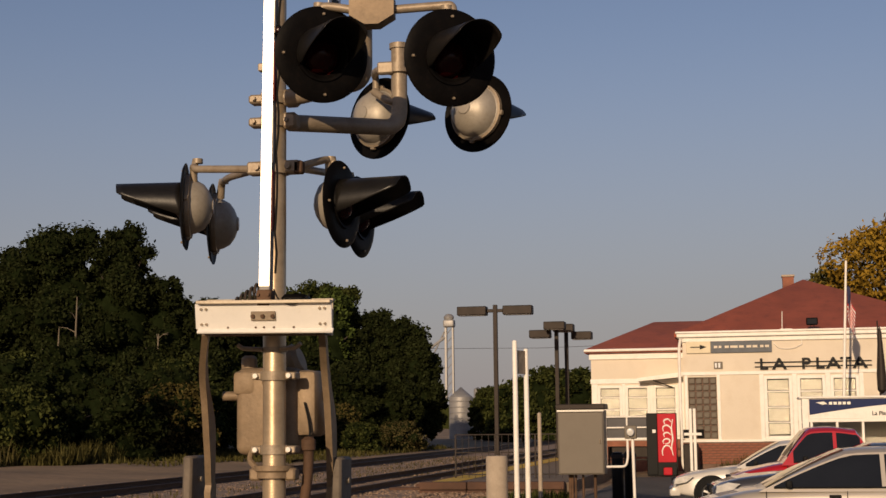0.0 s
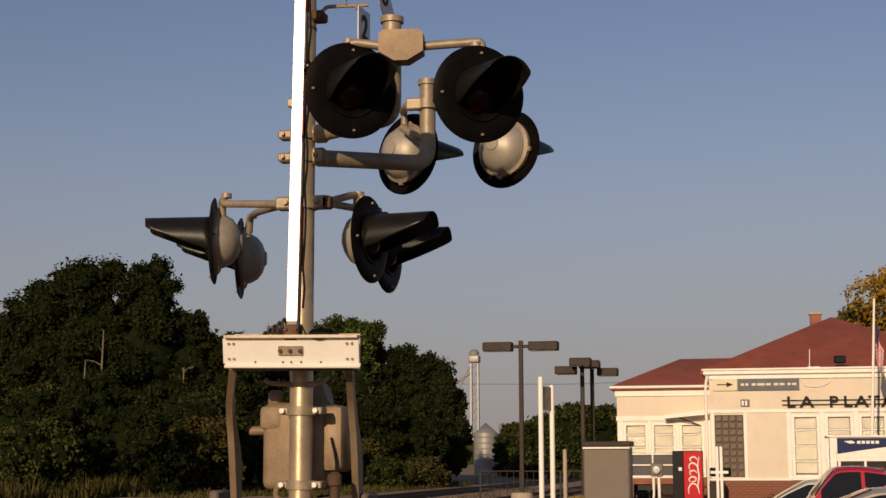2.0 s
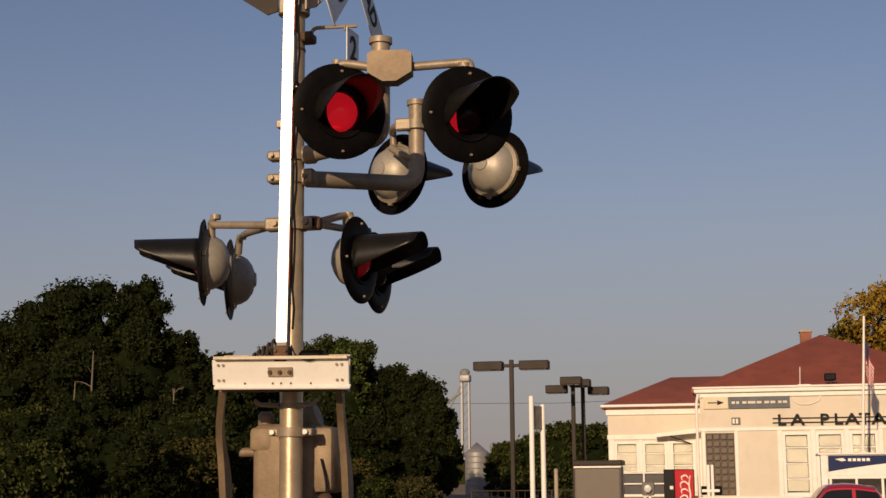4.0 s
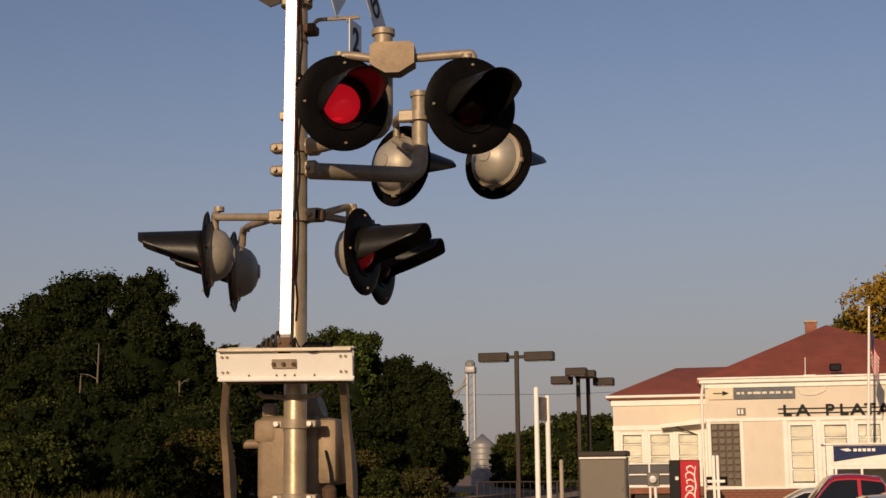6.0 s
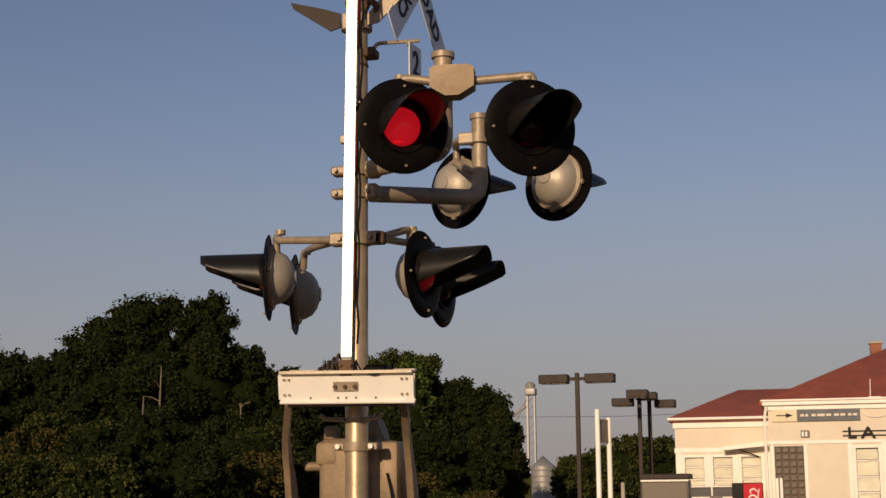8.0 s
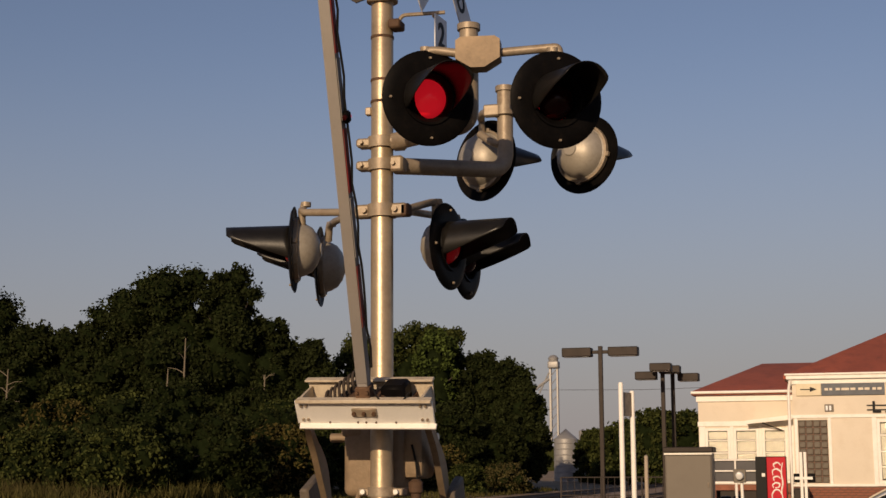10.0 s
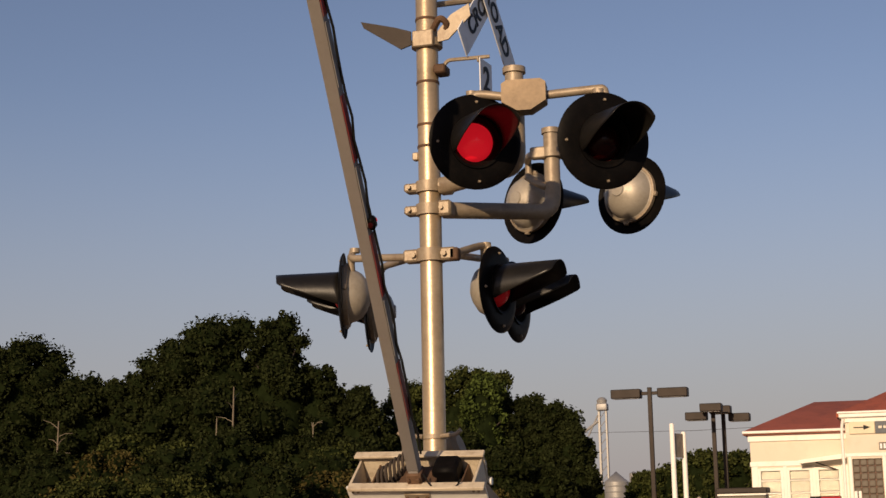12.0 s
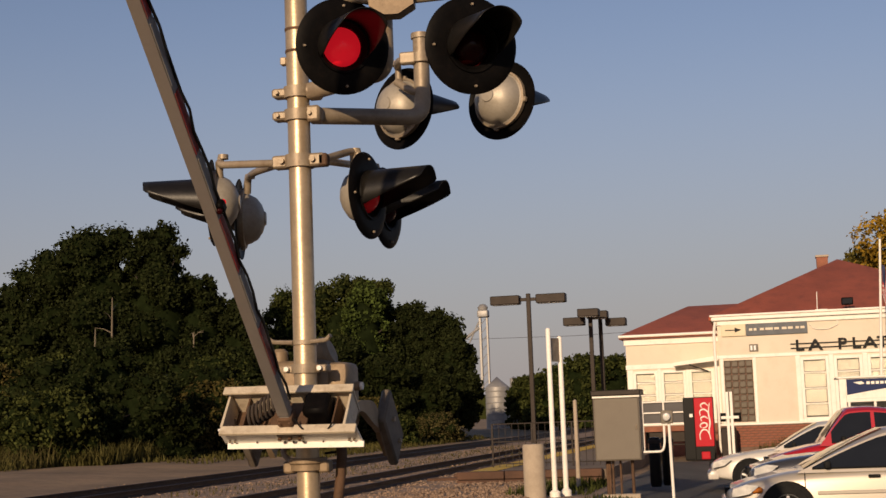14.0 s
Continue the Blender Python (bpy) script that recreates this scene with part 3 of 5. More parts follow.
# ---- station ----
def window(parent, x0, x1, z0, z1, y, rails=(0.5,), blind=0.0, name="window"):
    """A sash window on a wall that faces -y: frame, panes, blind. rails: heights of the crossbars as shares."""
    # a dark sheet closes the opening, the room's dimness put into its colour
    w = part(name, box(bm_new(), x0 + 0.03, x1 - 0.03, y + 0.13, y + 0.14, z0, z1), DARKIN, parent, "dark sheet standing for the dim room behind the glass")
    f = 0.095
    bm = bm_new()
    for a, b, c, d in ((x0, x0 + f, z0, z1), (x1 - f, x1, z0, z1), (x0 + f, x1 - f, z1 - f, z1), (x0 + f, x1 - f, z0, z0 + f)):
        box(bm, a, b, y - 0.03, y + 0.06, c, d, 0.008)
    part("window_frame", bm, TRIMW, w, "white painted window frame")
    levels = [z0 + f] + [z0 + (z1 - z0) * r for r in rails] + [z1 - f]
    for a, b in zip(levels, levels[1:]):
        bm = bm_new()
        box(bm, x0 + f, x1 - f, y + 0.030, y + 0.036, a + 0.02, b - 0.02)
        p = part("pane", bm, PANE, w)
        p.visible_shadow = False
        part("blind", box(bm_new(), x0 + f + 0.016, x1 - f - 0.016, y + 0.045, y + 0.051, a + 0.042, b - 0.030), BLIND, w, "pulled cream blind")
    for r in rails:
        z = z0 + (z1 - z0) * r
        part("glazing_bar", box(bm_new(), x0 + f, x1 - f, y - 0.005, y + 0.05, z - 0.022, z + 0.022, 0.005), TRIMW, w)
    part("sill", box(bm_new(), x0 - 0.05, x1 + 0.05, y - 0.09, y + 0.03, z0 - 0.07, z0, 0.01), TRIMW, w)
    return w


def wall_with_holes(bm, x0, x1, z0, z1, y0, y1, holes):
    """A thick wall facing -y, built round rectangular openings (x0, x1, z0, z1) that share one height range or stand apart in x."""
    holes = sorted(holes)
    x = x0
    for a, b, c, d in holes:
        if a > x:
            box(bm, x, a, y0, y1, z0, z1)
        if c > z0:
            box(bm, a, b, y0, y1, z0, c)
        if d < z1:
            box(bm, a, b, y0, y1, d, z1)
        x = b
    if x < x1:
        box(bm, x, x1, y0, y1, z0, z1)
    return bm


def roof_hip(bm, x0, x1, y0, y1, z, rx0, rx1, ry0, ry1, rz, thick=0.12):
    """A hip roof from the eaves rectangle to a ridge (or a point)."""
    e = [bm.verts.new(p) for p in ((x0, y0, z), (x1, y0, z), (x1, y1, z), (x0, y1, z))]
    f = [bm.verts.new((v.co.x, v.co.y, z - thick)) for v in e]
    if abs(rx1 - rx0) > 0.01:
        a, b = bm.verts.new((rx0, ry0, rz)), bm.verts.new((rx1, ry0, rz))
        bm.faces.new((e[0], e[1], b, a)); bm.faces.new((e[1], e[2], b)); bm.faces.new((e[2], e[3], a, b)); bm.faces.new((e[3], e[0], a))
    else:
        a, b = bm.verts.new((rx0, ry0, rz)), bm.verts.new((rx0, ry1, rz))
        bm.faces.new((e[0], e[1], a)); bm.faces.new((e[1], e[2], b, a)); bm.faces.new((e[2], e[3], b)); bm.faces.new((e[3], e[0], a, b))
    for i in range(4):
        j = (i + 1) % 4
        bm.faces.new((f[i], f[j], e[j], e[i]))
    bm.faces.new(list(reversed(f)))
    return bm


def build_station():
    st = thing("station", "cream stucco station building with red-brown hip roofs", "station", (0, 0, 0))
    X0, X1, Y = -1.74, 6.7, 45.0
    # projecting end block
    windows = [(0.63 + 0.963 * i, 1.45 + 0.963 * i, 1.06, 2.93) for i in range(3)] + [(5.0, 5.82, 1.06, 2.93)]
    blocks = (-1.60, -0.76, 1.08, 2.92)
    bm = bm_new()
    wall_with_holes(bm, X0, X1, 1.02, 4.12, Y, Y + 0.25, [blocks] + windows)
    box(bm, X0, X0 + 0.25, Y + 0.25, Y + 9, 1.02, 4.12)
    box(bm, X1 - 0.25, X1, Y + 0.25, Y + 9, 1.02, 4.12)
    part("wall", bm, STUCCO, st, "cream stucco wall")
    bm = bm_new()
    box(bm, X0 - 0.1, X1 + 0.1, Y - 0.06, Y + 9, 0.98, 1.05, 0.012)
    part("water_table", bm, TRIMW, st, "white ledge over the brick base")
    bm = bm_new()
    box(bm, X0 - 0.04, X1 + 0.04, Y - 0.02, Y + 9, -0.3, 0.98)
    base = part("brick_base", bm, MORTAR, st, "red brick base course")
    bm = bm_new()
    box(bm, X0 - 0.02, X1 + 0.02, Y - 0.035, Y + 0.0, 2.98, 3.08, 0.01)
    part("belt_course", bm, TRIMW, st, "white band above the windows")
    bm = bm_new()
    box(bm, X0 - 0.06, X1 + 0.06, Y - 0.06, Y + 9, 3.98, 4.12, 0.015)
    box(bm, X0 - 0.16, X1 + 0.16, Y - 0.16, Y + 9, 4.12, 4.24, 0.02)
    box(bm, X0 - 0.2, X1 + 0.2, Y - 0.2, Y + 9, 4.24, 4.30, 0.012)
    part("cornice", bm, TRIMW, st, "white moulded cornice")
    for w in windows:
        window(st, *w, Y, (0.26, 0.5, 0.75))
    for a, b in ((0.50, 0.628), (1.452, 1.591), (2.415, 2.554), (3.378, 3.51)):
        part("casing", box(bm_new(), a, b, Y - 0.035, Y + 0.02, 1.05, 2.98, 0.008), TRIMW, st, "white window casing")
    # glass blocks, each its own piece
    bm = bm_new()
    box(bm, blocks[0], blocks[1], Y + 0.09, Y + 0.14, blocks[2], blocks[3])
    panel = part("glass_block_panel", bm, MORTAR, st, "panel of grey glass blocks")
    bm = bm_new()
    nx, nz = 4, 9
    bw, bh = (blocks[1] - blocks[0]) / nx, (blocks[3] - blocks[2]) / nz
    box(bm, -bw / 2 + 0.012, bw / 2 - 0.012, -0.05, 0.03, -bh / 2 + 0.012, bh / 2 - 0.012, 0.018)
    me = link_mesh("glass_block", bm, GBLOCK)
    for i in range(nx):
        for j in range(nz):
            ob = new("glass_block", me)
            ob.parent = panel
            ob.location = (blocks[0] + bw * (i + 0.5), Y + 0.09, blocks[2] + bh * (j + 0.5))
    for x in (-1.66, -0.70):
        part("pilaster", box(bm_new(), x - 0.045, x + 0.045, Y - 0.03, Y + 0.03, 1.05, 2.98, 0.008), TRIMW, st)
    # name of the place
    for word, x in zip("LAPLATA", (0.64, 1.10, 1.87, 2.27, 2.66, 3.02, 3.42)):
        text_part("letter", word, 0.46, INK, st, Matrix.Translation((x, Y - 0.05, 3.265)), 0.02, 1.15 if word in "LPT" else 1.3)
    for z in (3.20, 3.33):
        part("name_bar", box(bm_new(), 0.38, 3.76, Y - 0.035, Y - 0.02, z - 0.018, z + 0.018), INK, st)
    # sign under the cornice
    part("sign_panel", box(bm_new(), -1.62, -0.90, Y - 0.06, Y - 0.003, 3.64, 4.00, 0.008), SIGNTAN, st, "tan panel with an arrow")
    sg = part("sign_panel", box(bm_new(), -0.89, 0.90, Y - 0.06, Y - 0.003, 3.64, 4.00, 0.008), SIGNBLUE, st, "grey panel with pale lettering")
    part("arrow", prism(bm_new(), ((-1.5, 3.81), (-1.22, 3.81), (-1.22, 3.75), (-1.02, 3.825), (-1.22, 3.90), (-1.22, 3.84), (-1.5, 3.84)), Y - 0.068, Y - 0.06), INK, st)
    for a, b in ((-0.80, -0.70), (-0.66, -0.58), (-0.48, -0.36), (-0.32, -0.10), (-0.06, 0.08), (0.16, 0.30), (0.34, 0.48), (0.56, 0.66), (0.70, 0.82)):
        part("lettering_bar", box(bm_new(), a, b, Y - 0.068, Y - 0.06, 3.785, 3.855), STUCCO, sg)
    # small square vent sign
    part("small_sign", box(bm_new(), -0.82, -0.56, Y - 0.03, Y - 0.002, 3.16, 3.38, 0.01), GREYBOX, st)
    for x in (-0.76, -0.66):
        part("small_sign_panel", box(bm_new(), x - 0.03, x + 0.03, Y - 0.036, Y - 0.03, 3.20, 3.34), SIGNFACE, st)
    part("downspout", tube(bm_new(), bend([(-1.78, Y - 0.12, 4.1), (-1.84, Y - 0.05, 3.8), (-1.84, Y - 0.05, 0.4), (-1.78, Y - 0.16, 0.2)]), 0.045), TRIMW, st)
    # long wing
    WX0, WY = -5.02, 50.0
    wins = [(-4.81 + 0.93 * i, -3.99 + 0.93 * i, 1.20, 2.84) for i in range(3)]
    bm = bm_new()
    wall_with_holes(bm, WX0, X0, 1.02, 3.75, WY, WY + 0.25, wins)
    box(bm, WX0, WX0 + 0.25, WY + 0.25, WY + 30, 1.02, 3.75)
    part("wing_wall", bm, STUCCO, st, "cream stucco wall of the wing")
    for w in wins:
        window(st, *w, WY, (0.5, 0.75))
    for a, b in ((-5.0, -4.812), (-3.988, -3.882), (-3.058, -2.952), (-2.128, -1.80)):
        part("casing", box(bm_new(), a, b, WY - 0.03, WY + 0.02, 1.13, 2.895, 0.008), TRIMW, st, "white window casing")
    bm = bm_new()
    box(bm, WX0 - 0.03, X0, WY - 0.03, WY + 30, 2.90, 3.06, 0.01)
    box(bm, WX0 - 0.06, X0, WY - 0.06, WY + 30, 3.72, 4.0, 0.012)
    part("wing_band", bm, TRIMW, st, "white band and eaves board")
    part("wing_base", box(bm_new(), WX0 - 0.03, X0, WY - 0.03, WY + 30, -0.3, 1.02), BRICK, st, "red brick base of the wing")
    part("wing_ledge", box(bm_new(), WX0 - 0.06, X0, WY - 0.09, WY, 1.02, 1.12, 0.01), TRIMW, st)
    part("roof", roof_hip(bm_new(), WX0 - 0.2, 9.0, WY - 0.22, WY + 8.6, 4.06, -3.1, 7.0, WY + 4.2, WY + 4.2, 5.24), ROOF, st, "red-brown shingled wing roof")
    part("roof", roof_hip(bm_new(), -2.0, 6.9, 45.6, 66.0, 4.30, 2.12, 2.12, 50.5, 60.0, 6.30), ROOF, st, "red-brown shingled hip roof")
    part("gutter", tube(bm_new(), [(WX0 - 0.2, WY - 0.28, 4.02), (X0, WY - 0.28, 4.02)], 0.05), TRIMW, st)
    ch = part("chimney", box(bm_new(), 1.49, 1.87, 52.0, 52.5, 5.6, 6.55, 0.01), BRICK, st, "short brick chimney")
    part("chimney_cap", box(bm_new(), 1.46, 1.90, 51.96, 52.54, 6.55, 6.62, 0.01), CONC, ch)
    # canopy over the side door
    bm = bm_new()
    prism(bm, ((-3.40, 2.94), (-1.95, 3.10), (-1.95, 3.20), (-3.40, 3.03)), 49.45, 49.96)
    cn = part("canopy", bm, TRIMW, st, "white sloping door canopy")
    part("fascia", prism(bm_new(), ((-3.44, 2.95), (-1.93, 3.08), (-1.93, 3.24), (-3.44, 3.06)), 49.38, 49.445), TRIMW, cn)
    part("canopy_brace", tube(bm_new(), [(-2.9, 49.5, 2.98), (-2.3, 49.95, 2.75)], 0.02, 6), BRONZE, st)
    # flood lamp and mast on the cornice
    fl = thing("flood_lamp", "black flood lamp on the station cornice", "lamp", (2.1, 45.05, 4.30))
    part("bracket", tube(bm_new(), [(-0.05, 0, 0), (-0.05, 0, 0.12), (0.05, 0, 0.12), (0.05, 0, 0)], 0.015, 6), BRONZE, fl)
    part("housing", box(bm_new(), -0.17, 0.17, -0.06, 0.12, 0.12, 0.34, 0.025), BLACK, fl)
    part("lens", box(bm_new(), -0.14, 0.14, -0.07, -0.058, 0.15, 0.31), CARGLASS, fl)
    an = thing("roof_antenna", "thin white antenna on the station cornice", "antenna", (1.22, 45.05, 4.30))
    part("rod", tube(bm_new(), [(0, 0, 0), (0.02, 0, 0.55)], 0.012, 6), TRIMW, an)
    part("foot", box(bm_new(), -0.06, 0.3, -0.02, 0.02, 0, 0.03, 0.004), TRIMW, an)
    cb = bm_new()
    tube(cb, bend([(0.95, Y - 0.05, 3.92), (1.1, Y - 0.05, 3.74), (1.5, Y - 0.05, 3.72), (1.8, Y - 0.05, 3.86), (1.75, Y - 0.05, 4.0)]), 0.01, 6)
    part("cable", cb, TRIMW, st, "white cable looped on the wall")
    return base


def build_bricks(base):
    """The nearest courses of the base as single bricks, the last thing built."""
    bm = bm_new()
    box(bm, -0.105, 0.105, -0.02, 0.02, -0.031, 0.031, 0.006)
    me = link_mesh("brick", bm, BRICKPC)
    n = 0
    for j in range(8):
        x = -1.70 + (0.11 if j % 2 else 0.0)
        while x < 5.8 and n < 290:
            ob = new("brick", me)
            ob.parent = base
            ob.location = (x, 44.975, 0.92 - 0.078 * j)
            x += 0.222
            n += 1


# ---- crossing signal ----
MX, MY = -2.79, 8.60          # the mast
GROUP_L, GROUP_R = [], []     # the turning lamp globes of the two alternating halves


def make_flasher():
    """One crossing light. z looks out, y is up."""
    t = thing("crossing_light", "round black-backed red crossing light with long hood", "crossing light", Matrix(), "crossing lights")
    bm = bm_new()
    lathe(bm, [(0.150, 0.0), (0.215, 0.004), (0.262, -0.004), (0.282, -0.016), (0.282, -0.022), (0.262, -0.012), (0.215, -0.005), (0.150, -0.008)], None, 48, True)
    part("background_disc", bm, BLACK, t, "black enamelled background disc")
    bm = bm_new()
    lathe(bm, [(0.195, -0.006), (0.198, -0.035), (0.188, -0.05), (0.180, -0.055), (0.170, -0.09), (0.145, -0.135), (0.10, -0.168), (0.05, -0.186), (0.045, -0.196), (0, -0.198)], None, 36)
    h = part("housing", bm, DOME, t, "silver domed lamp housing")
    for a in (0, 90, 180, 270):
        bm = bm_new()
        box(bm, -0.018, 0.018, 0.19, 0.222, -0.05, -0.02, 0.005, Matrix.Rotation(radians(a + 8), 4, "Z"))
        part("latch", bm, STEEL, h)
    bm = bm_new()
    lathe(bm, [(0.200, -0.022), (0.207, -0.024), (0.207, -0.052), (0.192, -0.056)], None, 36)
    part("rim_strap", bm, STEEL, h, "dull steel clamping strap")
    bm = bm_new()
    rod(bm, (0, 0.17, -0.06), (0, 0.30, -0.075), 0.026, 0.022, 12)
    lathe(bm, [(0, 0), (0.034, 0), (0.034, 0.03), (0, 0.03)], Matrix.Translation((0, 0.285, -0.09)) @ Matrix.Rotation(radians(-90), 4, "X"), 12)
    part("hanger", bm, STEEL, t)
    # hood: a sleeve over the top half, cut back slanting at the sides
    bm = bm_new()
    n, rows = 36, 8
    grid = []
    for i in range(n + 1):
        a = radians(-118 + 236 * i / n)
        cut = min(1.0, max(0.0, (abs(math.degrees(a)) - 62) / 56))
        reach = max(0.02, 0.425 - 0.40 * cut ** 1.15 - 0.02 * math.sin(a) ** 2)
        col = []
        for j in range(rows + 1):
            s = j / rows
            r = 0.158 - 0.012 * s
            col.append(bm.verts.new((math.sin(a) * r, math.cos(a) * r, 0.003 + reach * s)))
        grid.append(col)
    for p, q in zip(grid, grid[1:]):
        for j in range(rows):
            bm.faces.new((p[j], p[j + 1], q[j + 1], q[j]))
    hood = part("hood", bm, HOOD, t, "long black scalloped hood")
    sol = hood.modifiers.new("thickness", "SOLIDIFY")
    sol.thickness, sol.offset = 0.004, 0
    bm = bm_new()
    lathe(bm, [(0.162, 0.0), (0.160, 0.012), (0.144, 0.008), (0.134, -0.006), (0.1195, -0.02), (0.1192, -0.066)], None, 36)
    part("lens_ring", bm, BLACK, t)
    for x, y in ((0, 0.235), (-0.235, -0.01), (0.02, -0.235)):
        part("screw", lathe(bm_new(), [(0, 0.014), (0.007, 0.013), (0.009, 0.0)], Matrix.Translation((x, y, 0)), 8), STEEL, t)
    # two-tone globe: one half glows, the other is the dark lens
    bm = bm_new()
    bmesh.ops.create_uvsphere(bm, u_segments=28, v_segments=18, radius=0.118)
    for f in bm.faces:
        f.material_index = 0 if f.calc_center_median().z > -0.03 else 1
    globe = part("lamp_globe", bm, (LENS_OFF, LENS_ON), t, "turning red lamp globe, dark or lit")
    globe.location = (0, 0, -0.062)
    return t


def key_globe(t, half):
    for c in t.children:
        if c.name.startswith("lamp_globe"):
            half.append(c)


def clamp(parent, z, label="", w=0.10, lug=0.05):
    """A split collar with bolted lugs round the mast."""
    bm = bm_new()
    lathe(bm, [(0.072, -0.022), (0.088, -0.022), (0.092, 0), (0.088, 0.022), (0.072, 0.022)], Matrix.Translation((0, 0, z)), 20)
    for s in (-1, 1):
        box(bm, s * 0.085 - 0.03, s * 0.085 + 0.03, -0.045, -0.02, z - 0.024, z + 0.024, 0.006)
    c = part("clamp", bm, STEEL, parent, label)
    for s in (-1, 1):
        part("bolt", rod(bm_new(), (s * 0.095, -0.062, z), (s * 0.095, -0.01, z), 0.014, None, 8), WHITE if z < -1.5 else STEEL, c)
    return c


def build_signal():
    s = thing("crossing_signal", "silver railway crossing mast with lamp brackets", "crossing signal", (MX, MY, 0))
    part("mast", lathe(bm_new(), [(0, 0.1), (0.0705, 0.1), (0.0705, 5.6), (0.06, 5.64), (0, 5.66)], None, 28), MAST, s, "round aluminium-painted steel mast")
    part("base_flange", lathe(bm_new(), [(0, 0), (0.26, 0), (0.26, 0.06), (0.16, 0.12), (0.13, 0.5), (0.075, 0.55)], None, 24), MAST, s)
    for z in (4.30, 4.02, 3.88, 4.72):
        part("band", lathe(bm_new(), [(0.0705, -0.008), (0.0745, -0.008), (0.0745, 0.008), (0.0705, 0.008)], Matrix.Translation((0, 0, z)), 24), RUST, s)
    bm = bm_new()
    box(bm, -0.105, -0.065, -0.03, 0.02, 3.80, 3.85, 0.006)
    part("lug", bm, STEEL, s)
    # brackets of the two pipe arms
    for z in (3.62, 3.475):
        bm = bm_new()
        lathe(bm, [(0.072, -0.035), (0.09, -0.035), (0.09, 0.035), (0.072, 0.035)], Matrix.Translation((0, 0, z)), 20)
        box(bm, -0.16, -0.06, -0.05, 0.05, z - 0.028, z + 0.028, 0.012)
        box(bm, 0.06, 0.15, -0.055, 0.055, z - 0.05, z + 0.05, 0.015)
        c = part("arm_clamp", bm, STEEL, s)
        for x in (-0.12, 0.09):
            part("bolt", rod(bm_new(), (x, -0.075, z), (x, 0.0, z), 0.014, None, 8), STEEL, c)
    part("pipe_arm", tube(bm_new(), bend([(0.08, 0.04, 3.475), (0.644, 0.65, 3.535), (0.644, 0.65, 4.08)], 10, 0.22), 0.053, 18), STEEL, s, "elbowed pipe arm of the rear lights")
    part("pipe_cap", lathe(bm_new(), [(0.051, 0), (0.064, 0.0), (0.064, 0.035), (0, 0.045)], Matrix.Translation((0.644, 0.65, 4.065)), 18), STEEL, s)
    part("pipe_arm", tube(bm_new(), bend([(0.10, -0.02, 3.62), (0.66, -0.36, 3.62), (0.66, -0.36, 4.20)], 6, 0.16), 0.056, 18), STEEL, s, "elbowed pipe arm of the front lights")
    part("pipe_cap", lathe(bm_new(), [(0.056, 0), (0.07, 0.0), (0.07, 0.035), (0, 0.045)], Matrix.Translation((0.66, -0.36, 4.19)), 18), STEEL, s)
    # junction box and crossarm of the front pair
    bm = bm_new()
    prism(bm, ((-0.13, 0.07), (-0.10, 0.09), (0.10, 0.09), (0.13, 0.07), (0.13, -0.04), (0.04, -0.095), (-0.04, -0.095), (-0.13, -0.04)), -0.07, 0.06, Matrix.Translation((0.76, -0.52, 3.99)) @ Matrix.Rotation(radians(8), 4, "Z"))
    part("junction_box", bm, CAST, s, "tan cast junction box")
    part("crossarm", tube(bm_new(), bend([(0.86, -0.50, 3.995), (1.12, -0.46, 4.01), (1.22, -0.46, 4.01), (1.23, -0.47, 3.96)]), 0.026, 12), STEEL, s)
    part("crossarm", tube(bm_new(), bend([(0.66, -0.54, 3.995), (0.52, -0.56, 4.02), (0.47, -0.57, 4.02), (0.46, -0.57, 3.98)]), 0.026, 12), STEEL, s)
    bm = bm_new()
    box(bm, 0.60, 0.72, -0.45, -0.40, 3.96, 4.02, 0.008)
    part("bracket", bm, STEEL, s)
    # rear pair: clamp on the elbow and two short arms
    bm = bm_new()
    lathe(bm, [(0.058, -0.035), (0.078, -0.03), (0.078, 0.03), (0.058, 0.035)], Matrix.Translation((0.644, 0.65, 3.93)), 18)
    box(bm, 0.51, 0.62, 0.58, 0.64, 3.89, 3.97, 0.01)
    part("arm_clamp", bm, STEEL, s)
    part("crossarm", tube(bm_new(), bend([(0.54, 0.62, 3.93), (0.46, 0.75, 3.95), (0.42, 0.89, 3.95)]), 0.026, 12), STEEL, s)
    part("crossarm", tube(bm_new(), bend([(0.66, 0.66, 3.69), (0.56, 0.62, 3.72), (0.46, 0.70, 3.80)]), 0.026, 12), STEEL, s)
    part("crossarm", tube(bm_new(), bend([(0.67, 0.68, 3.93), (0.95, 1.0, 4.02), (1.02, 1.33, 4.05)]), 0.026, 12), STEEL, s)
    # collar and arms of the lower lights
    bm = bm_new()
    lathe(bm, [(0.072, -0.04), (0.092, -0.04), (0.092, 0.04), (0.072, 0.04)], Matrix.Translation((0, 0, 3.185)), 20)
    for sx in (-1, 1):
        box(bm, sx * 0.12 - 0.05, sx * 0.12 + 0.05, -0.05, 0.05, 3.145, 3.225, 0.012)
    c = part("arm_clamp", bm, STEEL, s, "bolted collar of the lower lights")
    for sx in (-1, 1):
        part("bolt", rod(bm_new(), (sx * 0.10, -0.075, 3.185), (sx * 0.10, 0, 3.185), 0.018, None, 8), STEEL, c)
    part("crossarm", tube(bm_new(), bend([(-0.14, 0.0, 3.185), (-0.60, 0.20, 3.24), (-0.63, 0.24, 3.27), (-0.63, 0.26, 3.16)]), 0.024, 12), STEEL, s)
    part("crossarm", tube(bm_new(), bend([(-0.14, 0.03, 3.185), (-0.50, 0.55, 3.24), (-0.66, 0.86, 3.26), (-0.68, 0.90, 3.16)]), 0.024, 12), STEEL, s)
